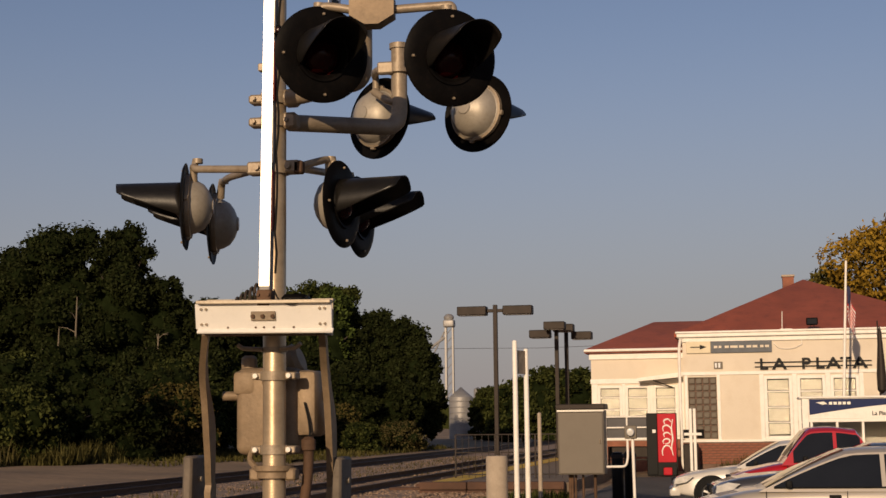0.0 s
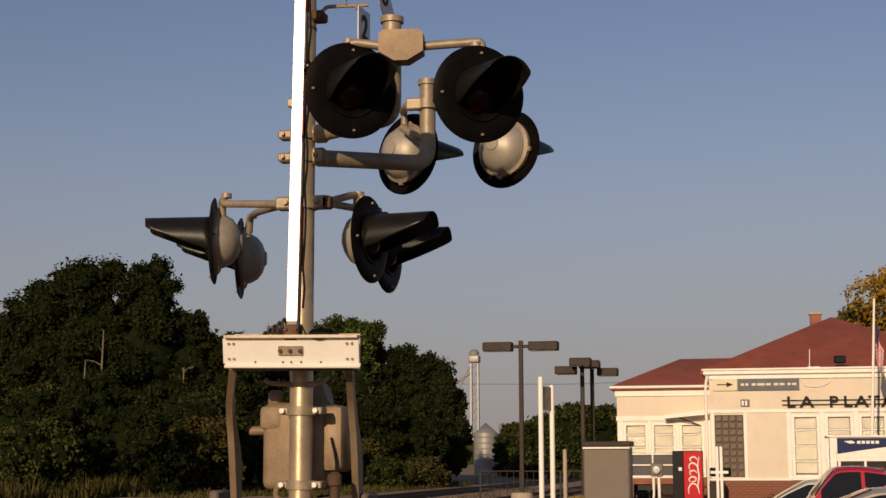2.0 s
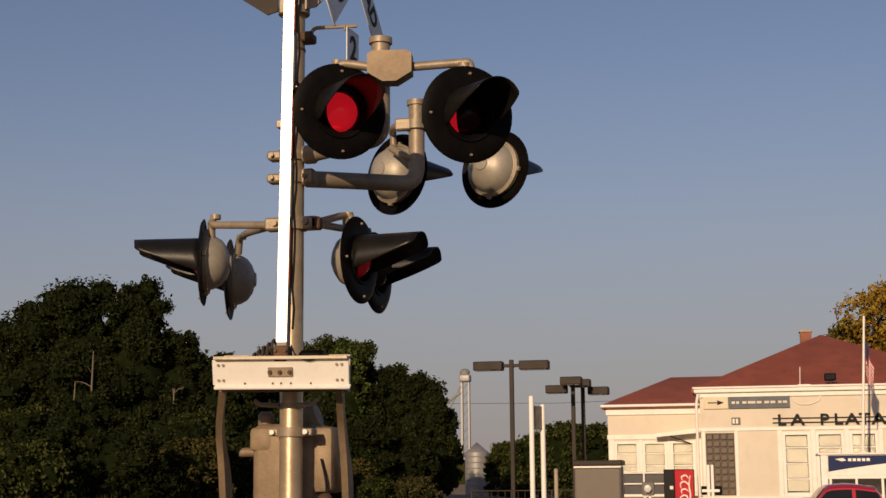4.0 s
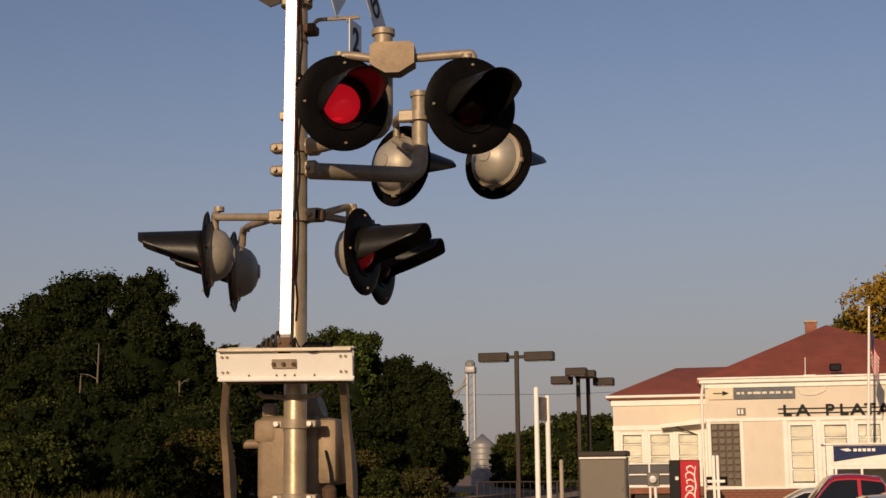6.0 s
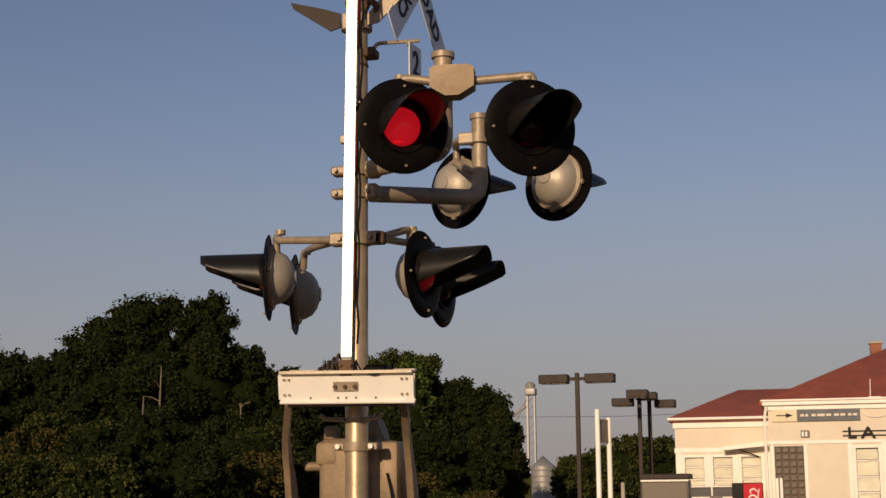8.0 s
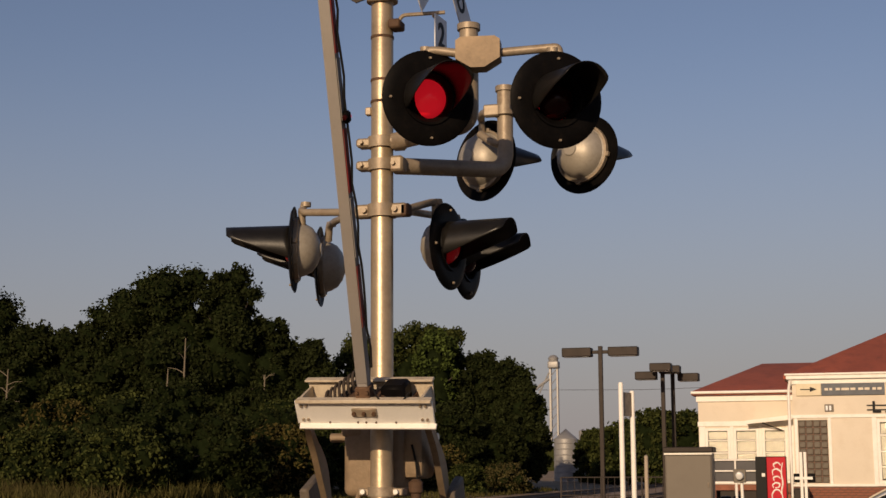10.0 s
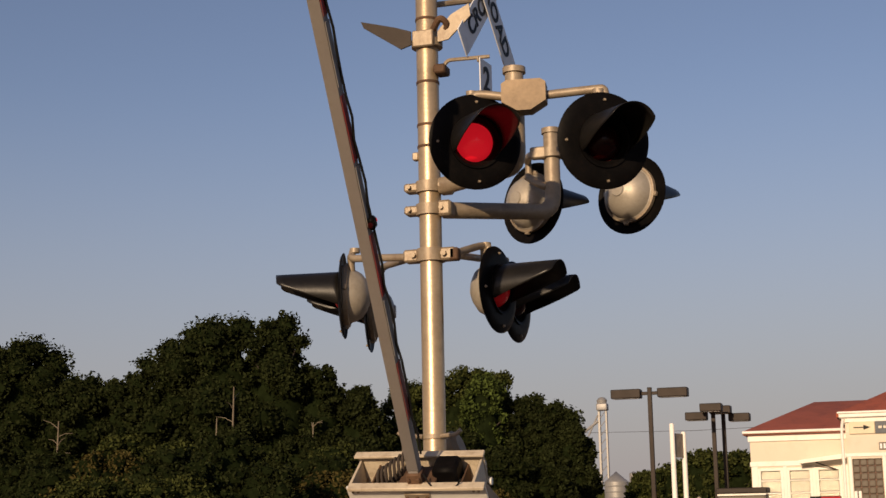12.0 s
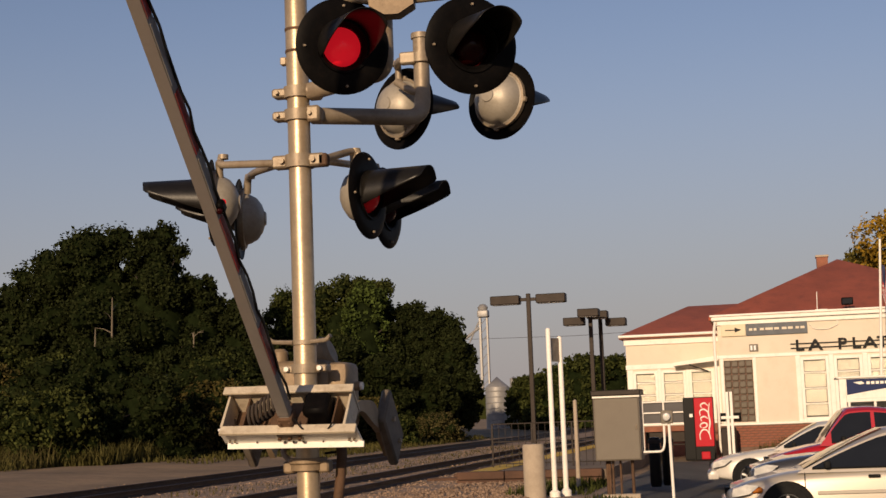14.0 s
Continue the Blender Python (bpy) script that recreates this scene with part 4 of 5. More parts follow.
    part("crossarm", tube(bm_new(), bend([(0.14, 0.0, 3.185), (0.21, 0.34, 3.285), (0.23, 0.40, 3.30), (0.23, 0.41, 3.20)]), 0.024, 12), STEEL, s)
    part("crossarm", tube(bm_new(), bend([(0.14, 0.03, 3.185), (0.14, 0.9, 3.29), (0.165, 1.10, 3.31), (0.168, 1.11, 3.22)]), 0.024, 12), STEEL, s)
    bm = bm_new()
    box(bm, 0.13, 0.19, -0.05, 0.02, 3.14, 3.22, 0.01)
    part("bracket", bm, RUST, s)
    # mast top: sign bracket with two wing plates
    bm = bm_new()
    lathe(bm, [(0.072, -0.03), (0.10, -0.025), (0.10, 0.025), (0.072, 0.03)], Matrix.Translation((0, 0, 4.56)), 20)
    box(bm, -0.07, 0.07, -0.10, -0.07, 4.52, 4.63, 0.008)
    part("sign_bracket", bm, STEEL, s)
    # left plate takes dark bronze in place of shade; the right one stays steel
    part("wing_plate", prism(bm_new(), ((-0.43, 4.745), (-0.41, 4.70), (-0.16, 4.53), (-0.09, 4.55), (-0.09, 4.64), (-0.20, 4.68)), -0.06, -0.045), BRONZE, s, "weathered plate coloured dark as if turned from the sun")
    part("wing_plate", prism(bm_new(), ((0.30, 4.78), (0.18, 4.72), (0.09, 4.62), (0.09, 4.55), (0.16, 4.56), (0.31, 4.70)), -0.06, -0.045), STEEL, s)
    part("hook_bracket", tube(bm_new(), bend([(0.06, -0.05, 4.64), (0.12, -0.1, 4.70), (0.16, -0.06, 4.66), (0.12, -0.02, 4.60)]), 0.022, 8), RUST, s)
    bm = bm_new()
    box(bm, 0.06, 0.14, -0.08, 0.04, 4.34, 4.40, 0.01)
    part("bracket", bm, RUST, s)
    part("sign_arm", tube(bm_new(), bend([(0.10, 0.0, 4.38), (0.13, 0.0, 4.44), (0.40, 0.05, 4.45)]), 0.013, 8), STEEL, s)
    # step pegs low on the mast, collars and conduit of the mechanism
    for sx in (-1, 1):
        part("step_peg", tube(bm_new(), bend([(sx * 0.06, -0.06, 2.06), (sx * 0.17, -0.10, 2.065), (sx * 0.20, -0.11, 2.09)]), 0.014, 8), STEEL, s)
    part("band", lathe(bm_new(), [(0.072, -0.014), (0.082, -0.014), (0.082, 0.014), (0.072, 0.014)], Matrix.Translation((0, 0, 2.06)), 20), STEEL, s)
    for z in (1.90, 1.455):
        bm = bm_new()
        lathe(bm, [(0.072, -0.028), (0.086, -0.028), (0.086, 0.028), (0.072, 0.028)], Matrix.Translation((0, 0, z)), 20)
        for sx in (-1, 1):
            box(bm, sx * 0.105 - 0.035, sx * 0.105 + 0.035, -0.03, 0.08, z - 0.022, z + 0.022, 0.006)
        c = part("mechanism_clamp", bm, STEEL, s)
        for sx in (-1, 1):
            part("bolt", rod(bm_new(), (sx * 0.105, -0.06, z), (sx * 0.105, -0.02, z), 0.015, None, 10), WHITE, c, "bright bolt head")
    bm = bm_new()
    lathe(bm, [(0.071, -0.045), (0.105, -0.045), (0.105, -0.01), (0.12, 0.0), (0.12, 0.03), (0.071, 0.03)], Matrix.Translation((0, 0, 1.33)), 24)
    for sx in (-1, 1):
        box(bm, sx * 0.11 - 0.035, sx * 0.11 + 0.035, -0.05, 0.05, 1.27, 1.345, 0.012)
    part("foot_collar", bm, CAST, s)
    # gate mechanism case behind the mast
    m = thing("gate_mechanism", "tan weathered cast case of the gate mechanism", "gate mechanism", (MX - 0.16, MY + 0.36, 1.69))
    bm = bm_new()
    box(bm, -0.15, 0.25, -0.20, 0.22, -0.27, 0.27, 0.05, None, 3)
    box(bm, -0.165, -0.02, -0.21, 0.1, 0.10, 0.25, 0.03, None, 2)
    part("case", bm, CAST, m, "tan cast case with rounded corners")
    bm = bm_new()
    box(bm, 0.20, 0.365, -0.17, 0.12, -0.16, 0.25, 0.04, None, 2)
    part("shaft_cover", bm, CAST, m)
    part("vent", lathe(bm_new(), [(0.05, 0), (0.05, 0.09), (0.03, 0.11), (0, 0.11)], Matrix.Translation((-0.09, -0.1, 0.24)), 14), CAST, m)
    part("motor_cap", lathe(bm_new(), [(0.11, -0.1), (0.11, 0.03), (0.08, 0.06), (0, 0.06)], Matrix.Translation((0.16, 0.02, 0.31)) @ Matrix.Rotation(radians(70), 4, "Y"), 18), CAST, m)
    part("shaft", rod(bm_new(), (-0.30, 0.01, 0.10), (0.40, 0.01, 0.10), 0.03, None, 14), CAST, m)
    for x in (0.40,):
        part("shaft_end", rod(bm_new(), (x, 0.01, 0.10), (x + 0.015, 0.01, 0.10), 0.024, None, 14), WHITE, m)
    part("conduit", tube(bm_new(), bend([(0.34, -0.24, -0.22), (0.34, -0.24, -0.36), (0.29, -0.23, -0.7), (0.27, -0.2, -1.6)]), 0.032, 12), RUST, m, "dark cable conduit")
    part("conduit_head", lathe(bm_new(), [(0.03, 0), (0.045, 0.01), (0.045, 0.07), (0.02, 0.09), (0, 0.09)], Matrix.Translation((0.34, -0.24, -0.25)), 14), RUST, m)
    part("cable", tube(bm_new(), bend([(0.30, -0.19, 0.05), (0.34, -0.2, -0.1), (0.33, -0.2, -0.3), (0.22, -0.2, -0.31)]), 0.008, 6), CABLE, m)
    part("bracket_strap", tube(bm_new(), bend([(-0.02, -0.22, -0.22), (-0.03, -0.28, -0.30), (0.06, -0.36, -0.36)]), 0.018, 8), CAST, m)
    return s


def build_signs():
    """The crossbuck and the small plate under it, turned away to the road."""
    yaw = radians(84)
    turn = Matrix.Rotation(yaw, 4, "Z")
    cb = thing("crossbuck_sign", "white crossbuck sign with black railway lettering", "crossbuck", Matrix.Translation((-2.468, 8.95, 4.95)) @ turn)
    for words, a, dy in (("RAILROAD", 45, 0.0), ("CROSSING", -45, 0.02)):
        r = Matrix.Rotation(radians(a), 4, "Y")
        blade = part("blade", box(bm_new(), -0.61, 0.61, -0.004 + dy, 0.004 + dy, -0.1, 0.1, 0.002, r), SIGNFACE, cb)
        text_part("lettering", words, 0.165, INK, blade, r @ Matrix.Translation((0, -0.007 + dy, 0)), 0.002, 1.12)
    part("sign_mount", tube(bm_new(), [(0, 0.03, 0), (-0.30, 0.29, -0.1)], 0.02, 8), STEEL, cb)
    tp = thing("track_count_sign", "small weathered plate with the number of tracks", "sign", Matrix.Translation((-2.428, 8.68, 4.27)) @ turn)
    part("plate", box(bm_new(), -0.10, 0.10, -0.004, 0.004, -0.16, 0.16, 0.002), SIGNFACE, tp)
    text_part("lettering", "2", 0.22, INK, tp, Matrix.Translation((0, -0.007, 0.03)), 0.002)
    part("frame", box(bm_new(), -0.11, 0.11, 0.005, 0.015, 0.13, 0.165, 0.003), STEEL, tp)


def build_flashers():
    places = (  # place, yaw of the facing direction, pitch, half
        ((-2.315, 8.02, 3.735), -56, -5, "L"), ((-1.562, 8.06, 3.68), -56, -5, "R"),
        ((-2.343, 9.55, 3.666), 60, -4, "R"), ((-1.744, 10.0, 3.765), 66, -4, "L"),
        ((-3.508, 8.90, 3.015), 196, 0, "L"), ((-3.583, 9.60, 2.997), 194, 0, "R"),
        ((-2.455, 9.0, 3.005), -9, 1, "L"), ((-2.52, 9.7, 3.02), -6, 1, "R"))
    first = make_flasher()
    for i, (p, yaw, pitch, half) in enumerate(places):
        m = facing(p, yaw, pitch)
        t = first if i == 0 else copy_thing(first, m)
        if i == 0:
            t.matrix_basis = m
        if i >= 4:
            tagged(t, "black hooded crossing light on the lower bracket arms")
            # lower lights are seen off their beam: the dimming is put into the glow
            for c in t.children:
                if c.name.startswith("lamp_globe"):
                    c.data = c.data.copy()
                    c.data.materials[1] = LENS_OFFBEAM
        elif i >= 2:
            tagged(t, "crossing light turned away, its silver housing showing")
        key_globe(t, GROUP_L if half == "L" else GROUP_R)


def build_gate():
    g = thing("crossing_gate", "counterweighted crossing gate with red and white arm", "crossing gate", (-2.72, 8.97, 1.79))
    # arm
    part("arm", box(bm_new(), -0.034, 0.034, -0.785, -0.715, 0.58, 6.2, 0.006), ARMGREY, g, "long grey gate arm")
    part("front_sheeting", box(bm_new(), -0.032, 0.032, -0.789, -0.7855, 0.62, 6.2), ALU, g, "bright aluminium face")
    z, red = 0.95, True
    while z < 6.0:
        if red:
            for sx in (1,):
                part("red_stripe", box(bm_new(), sx * 0.036 - 0.002, sx * 0.036 + 0.002, -0.782, -0.72, z, z + 0.36), ARMRED, g)
        else:
            for sx in (1,):
                part("white_stripe", box(bm_new(), sx * 0.036 - 0.002, sx * 0.036 + 0.002, -0.782, -0.72, z + 0.02, z + 0.36), ARMGREY, g)
        z += 0.39
        red = not red
    for z in (2.12, 3.7, 5.3):
        lamp = part("arm_lamp", box(bm_new(), 0.036, 0.075, -0.785, -0.725, z, z + 0.07, 0.012), BLACK, g, "small red lamp on the arm")
        for y in (-0.790, -0.720):
            part("lens", lathe(bm_new(), [(0.017, 0), (0.013, 0.010), (0, 0.013)], Matrix.Translation((0.056, y, z + 0.035)) @ Matrix.Rotation(radians(90 if y < -0.76 else -90), 4, "X"), 12), LENS_OFF if z > 3 or y < -0.76 else LENS_ON, lamp)
    part("arm_cable", tube(bm_new(), [(0.05 + 0.006 * math.sin(i * 1.9), -0.735 + 0.01 * math.sin(i * 2.7), 0.7 + 0.12 * i) for i in range(44)], 0.008, 6), CABLE, g, "black lamp cable along the arm")
    # tray
    web = Matrix.Translation((0, -0.80, 0.518)) @ Matrix.Rotation(radians(11), 4, "X")     # leans back below
    front = part("front_channel", box(bm_new(), -0.42, 0.41, 0.0, 0.015, -0.150, 0.0, 0.003, web), FRONT, g, "bright metal front channel")
    part("top_flange", box(bm_new(), -0.400, 0.412, -0.84, -0.78, 0.516, 0.536, 0.003), CREAM, g)
    part("bottom_lip", box(bm_new(), -0.405, 0.42, -0.036, 0.0, -0.006, 0.006, 0.002, Matrix.Translation((0, -0.768, 0.370)) @ Matrix.Rotation(radians(38), 4, "X")), WHITE, g, "bright bent lower lip")
    for x in (-0.38, -0.35, 0.34, 0.37):
        for z in (-0.03, -0.120):
            part("bolt", rod(bm_new(), web @ Vector((x, -0.012, z)), web @ Vector((x, 0, z)), 0.008, None, 8), STEEL, front)
    for x in (-0.22, -0.05, 0.0, 0.06, 0.18):
        part("bolt", rod(bm_new(), web @ Vector((x, -0.006, -0.140)), web @ Vector((x, 0, -0.140)), 0.006, None, 8), RUST, front)
    pl = part("name_plate", box(bm_new(), -0.075, 0.075, -0.015, 0.0, -0.100, -0.045, 0.004, web), STEEL, g, "grey bolted bracket plate")
    for x in (-0.06, 0.0, 0.06):
        part("bolt", rod(bm_new(), web @ Vector((x, -0.03, -0.072)), web @ Vector((x, -0.015, -0.072)), 0.012, None, 8), RUST, pl)
    part("rear_channel", box(bm_new(), -0.425, 0.345, -0.515, -0.50, 0.345, 0.55, 0.003), CREAM, g, "cream steel rear channel")
    part("rear_flange", box(bm_new(), -0.435, 0.355, -0.555, -0.50, 0.55, 0.565, 0.003), CREAM, g)
    part("floor_plate", box(bm_new(), -0.40, 0.335, -0.745, -0.515, 0.345, 0.355), RUST, g)
    for x in (-0.415, 0.322):
        part("end_plate", box(bm_new(), x, x + 0.016, -0.765, -0.515, 0.35, 0.516, 0.003), CREAM, g)
    # ribs use the dark rust colour to darken the shaded inside of the tray
    for x in (-0.30, 0.24):
        part("inner_rib", box(bm_new(), x, x + 0.01, -0.748, -0.515, 0.355, 0.48), RUST, g)
    sock = part("arm_socket", box(bm_new(), -0.044, 0.044, -0.80, -0.70, 0.50, 0.60, 0.008), RUST, g, "rusty steel arm socket")
    part("socket_plate", box(bm_new(), -0.11, 0.11, -0.78, -0.60, 0.50, 0.525, 0.006), RUST, g)
    for x in (-0.03, 0.03):
        part("bolt", rod(bm_new(), (x, -0.815, 0.57), (x, -0.795, 0.57), 0.010, None, 8), RUST, sock)
    # buffer spring
    bm = bm_new()
    pts = []
    for i in range(91):
        a = i / 90 * 2 * math.pi * 6.5
        pts.append(Vector((-0.27 + 0.19 * i / 90, -0.65 + 0.062 * math.cos(a), 0.455 + 0.066 * math.sin(a) + 0.13 * i / 90)))
    part("spring", tube(bm, pts, 0.009, 6), TIE, g, "dark rusty coil spring")
    part("damper", box(bm_new(), 0.08, 0.23, -0.72, -0.56, 0.37, 0.58, 0.02), BLACK, g, "black rubber damper")
    part("tray_cable", tube(bm_new(), bend([(0.06, -0.79, 0.60), (0.10, -0.82, 0.53), (0.18, -0.82, 0.505), (0.25, -0.82, 0.53), (0.28, -0.80, 0.57)]), 0.005, 6), CABLE, g)
    # bent side arms back to the shaft and on to the counterweights
    for x0, x1, x2, x3, xw in ((-0.430, -0.575, -0.605, -0.665, -0.764), (0.290, 0.215, 0.195, 0.145, 0.225)):
        bm = bm_new()
        path = bend([(x0, -0.62, 0.37), (x1, -0.27, 0.14), (x2, -0.02, -0.21), (x3, 0.18, -0.62), (x3, 0.21, -0.86)], 5)
        lo, hi = [], []
        for i, p in enumerate(path):
            d = (path[min(i + 1, len(path) - 1)] - path[max(i - 1, 0)]).normalized()
            u = i / (len(path) - 1)
            side = Vector((0, d.z, -d.y)).normalized() * (0.032 + 0.035 * math.exp(-((u - 0.52) / 0.16) ** 2) + (0.025 if u > 0.75 else 0.0))
            lo.append((bm.verts.new(p - side), bm.verts.new(p - side + Vector((0.042, 0, 0)))))
            hi.append((bm.verts.new(p + side), bm.verts.new(p + side + Vector((0.042, 0, 0)))))
        for i in range(len(path) - 1):
            for q in ((lo[i][0], lo[i + 1][0], hi[i + 1][0], hi[i][0]), (lo[i][1], hi[i][1], hi[i + 1][1], lo[i + 1][1]),
                      (lo[i][0], lo[i][1], lo[i + 1][1], lo[i + 1][0]), (hi[i][0], hi[i + 1][0], hi[i + 1][1], hi[i][1])):
                bm.faces.new(q)
        bm.faces.new((lo[0][0], hi[0][0], hi[0][1], lo[0][1]))
        bm.faces.new((lo[-1][0], lo[-1][1], hi[-1][1], hi[-1][0]))
        bmesh.ops.recalc_face_normals(bm, faces=bm.faces)
        part("side_arm", bm, CAST, g, "bent flat steel side arm")
        # slab is coloured darker than the arms to look shaded
        w = part("counterweight", box(bm_new(), xw - 0.03, xw + 0.035, 0.06, 0.34, -0.86, -0.39, 0.015), CASTSHADE, g, "cast counterweight slab coloured dark as in shade")
        for z in (-0.76, -0.54):
            part("bolt", rod(bm_new(), (xw - 0.05, 0.2, z), (xw + 0.055, 0.2, z), 0.018, None, 8), STEEL, w)
    return g


# ---- crossing corner ----
def build_cabinet():
    c = thing("signal_cabinet", "grey steel equipment cabinet on post legs", "cabinet", (-2.92, 27.0, 0))
    part("body", box(bm_new(), -0.42, 0.42, -0.02, 0.55, 0.66, 1.83, 0.012), GREYBOX, c)
    part("door", box(bm_new(), -0.40, 0.40, -0.04, -0.02, 0.68, 1.79, 0.008), GREYBOX, c)
    part("lid", box(bm_new(), -0.45, 0.45, -0.10, 0.60, 1.84, 1.94, 0.015), BRONZE, c, "dark overhanging lid")
    part("lid_edge", box(bm_new(), -0.43, 0.43, -0.06, -0.02, 1.80, 1.84, 0.004), WHITE, c)
    part("handle", rod(bm_new(), (0.35, -0.06, 1.22), (0.35, -0.04, 1.30), 0.012, None, 8), STEEL, c)
    for x in (-0.24, -0.20, -0.14, 0.0, 0.22):
        part("leg", rod(bm_new(), (x, 0.25, 0), (x, 0.25, 0.68), 0.03 if abs(x) > 0.19 else 0.022, None, 10), RUST, c)
    part("foot", box(bm_new(), -0.35, 0.35, 0.1, 0.4, -0.05, 0.05, 0.01), CONC, c)
    m = thing("electric_meter", "round electric meter on a conduit post", "meter", (-2.02, 27.05, 0))
    part("conduit", tube(bm_new(), bend([(-0.45, 0, 0.80), (-0.10, 0, 0.80), (-0.06, 0, 0.95), (-0.06, 0, 1.34)]), 0.022, 10), TRIMW, m)
    part("post", rod(bm_new(), (0.05, 0.03, -0.2), (0.03, 0.03, 1.34), 0.028, None, 12), TRIMW, m)
    part("meter_box", box(bm_new(), -0.11, 0.11, -0.04, 0.08, 1.30, 1.54, 0.012), GREYBOX, m)
    part("dial", lathe(bm_new(), [(0.075, 0), (0.075, 0.06), (0.06, 0.085), (0, 0.09)], Matrix.Translation((0, -0.04, 1.42)) @ Matrix.Rotation(radians(90), 4, "X"), 20), LAMPCLEAR, m, "glass-covered dial")


def build_posts():
    s = thing("sign_posts", "pair of tall white posts with a plate seen edge-on", "sign", (-4.12, 27.3, 0))
    for x, y, h in ((-0.02, -0.15, 3.12), (0.13, 0.25, 2.98)):
        part("post", lathe(bm_new(), [(0, 0), (0.10, 0), (0.10, 0.12), (0.05, 0.16), (0.045, h), (0.03, h + 0.02), (0, h + 0.02)], Matrix.Translation((x, y, 0)), 14), TRIMW, s, "white painted pipe post")
    d = Vector((0.13, 0.25, 0)) - Vector((-0.02, -0.15, 0))
    part("plate", box(bm_new(), 0.05, d.length + 0.03, -0.012, 0.012, 2.52, 2.96, 0.004, Matrix.Translation((-0.02, -0.15, 0)) @ Matrix.Rotation(math.atan2(d.y, d.x), 4, "Z")), STEEL, s, "grey back of a sign plate")
    single("concrete_post", lathe(bm_new(), [(0, 0), (0.20, 0), (0.20, 1.0), (0.19, 1.04), (0, 1.05)], None, 28), CONC, "stout round pale concrete post", "bollard", (-4.47, 26.9, -0.03))
    single("thin_post", lathe(bm_new(), [(0, 0), (0.045, 0), (0.04, 1.80), (0.0, 1.83)], None, 12), CONC, "thin weathered marker post", "post", (-4.09, 30.0, 0))
    k = thing("station_post", "white double post with a small cross plate", "post", (-1.27, 38.0, -0.15))
    for x in (-0.05, 0.05):
        part("post", box(bm_new(), x - 0.035, x + 0.035, -0.035, 0.035, 0, 2.08, 0.008), TRIMW, k)
    part("cross_plate", box(bm_new(), -0.22, 0.22, -0.05, -0.036, 1.40, 1.47, 0.004), TRIMW, k)
    for x, w in ((-0.17, 0.07), (0.19, 0.09)):
        part("dark_box", box(bm_new(), x - w, x + w, -0.02, 0.08, 1.33, 1.55, 0.01), BLACK, k)
    for x, y in ((-2.52, 30.0), (-2.30, 30.4)):
        b = thing("litter_bin", "black slatted litter bin", "litter bin", (x, y, 0), "litter bins")
        part("bin", lathe(bm_new(), [(0, 0.02), (0.10, 0.02), (0.12, 0.1), (0.12, 0.95), (0.10, 1.0), (0, 1.01)], None, 18), VBLACK, b)
        part("rim", lathe(bm_new(), [(0.118, 0.88), (0.135, 0.89), (0.135, 0.95), (0.118, 0.96)], None, 18), BRONZE, b)


def build_platform():
    p = thing("platform", "low timber-edged station platform with yellow edge strip", "platform", (0, 0, 0), "", "structure")
    part("deck", box(bm_new(), -7.25, -3.9, 33.6, 130, -0.1, 0.26), DECK, p, "worn concrete deck")
    for j in range(2):
        for i in range(3):
            part("edge_timber", box(bm_new(), -7.35 + 1.12 * i, -6.25 + 1.12 * i, 33.25 + 0.05 * j, 33.6, -0.08 + 0.19 * j, 0.10 + 0.19 * j, 0.015), TIMBER, p)
    part("side_timber", box(bm_new(), -7.40, -7.25, 33.6, 130, -0.08, 0.27, 0.015), TIMBER, p)
    for i in range(4):
        part("step_timber", box(bm_new(), -8.35 + 0.3 * i, -7.45, 34.5 + 1.6 * i, 34.8 + 1.6 * i, -0.04, 0.12 + 0.02 * i, 0.015), TIMBER, p)
    part("tactile_strip", box(bm_new(), -7.20, -6.60, 33.7, 130, 0.26, 0.275, 0.004), YELLOW, p, "yellow tactile strip")
    # railing
    f = thing("platform_railing", "dark steel railing with upright bars", "railing", (-7.05, 36.2, 0.26))
    for z in (1.06, 0.62, 0.08):
        part("rail", box(bm_new(), 0, 3.0, -0.015, 0.015, z, z + 0.03, 0.006), BRONZE, f)
    for i in range(19):
        x = 3.0 * i / 18
        thick = 0.02 if i % 6 == 0 else 0.007
        part("post" if i % 6 == 0 else "bar", box(bm_new(), x - thick, x + thick, -thick, thick, 0, 1.08, 0.003), BRONZE, f)
    r = thing("ramp_railing", "white pipe railing of the station ramp", "railing", (-4.2, 46.0, 0))
    for z, w in ((1.77, 0.026), (1.44, 0.026), (1.08, 0.05)):
        part("rail", rod(bm_new(), (0, 0, z), (1.95, 0, z), w, None, 10), TRIMW, r)
    # added sheet, no known part: darkens what shows between the rails
    part("dark_sheet", box(bm_new(), 0.0, 1.5, 0.06, 0.08, 1.06, 1.80, 0.004), DARKSHEET, r, "plain dark grey sheet added behind the rails")
    for i in range(4):
        part("post", rod(bm_new(), (0.65 * i, 0, 0), (0.65 * i, 0, 1.82), 0.03, None, 10), TRIMW, r)
    for x in (-3.9, -3.2):
        b = thing("bench", "dark station bench by the brick wall", "bench", (x, 46.6, 0), "benches")
        part("seat", box(bm_new(), -0.3, 0.3, -0.2, 0.2, 0.42, 0.46, 0.01), BRONZE, b)
        part("backrest", box(bm_new(), -0.3, 0.3, 0.17, 0.21, 0.52, 0.85, 0.01), BRONZE, b)
        for sx in (-0.27, 0.27):
            part("leg", box(bm_new(), sx - 0.02, sx + 0.02, -0.18, 0.2, 0, 0.85, 0.006), BRONZE, b)


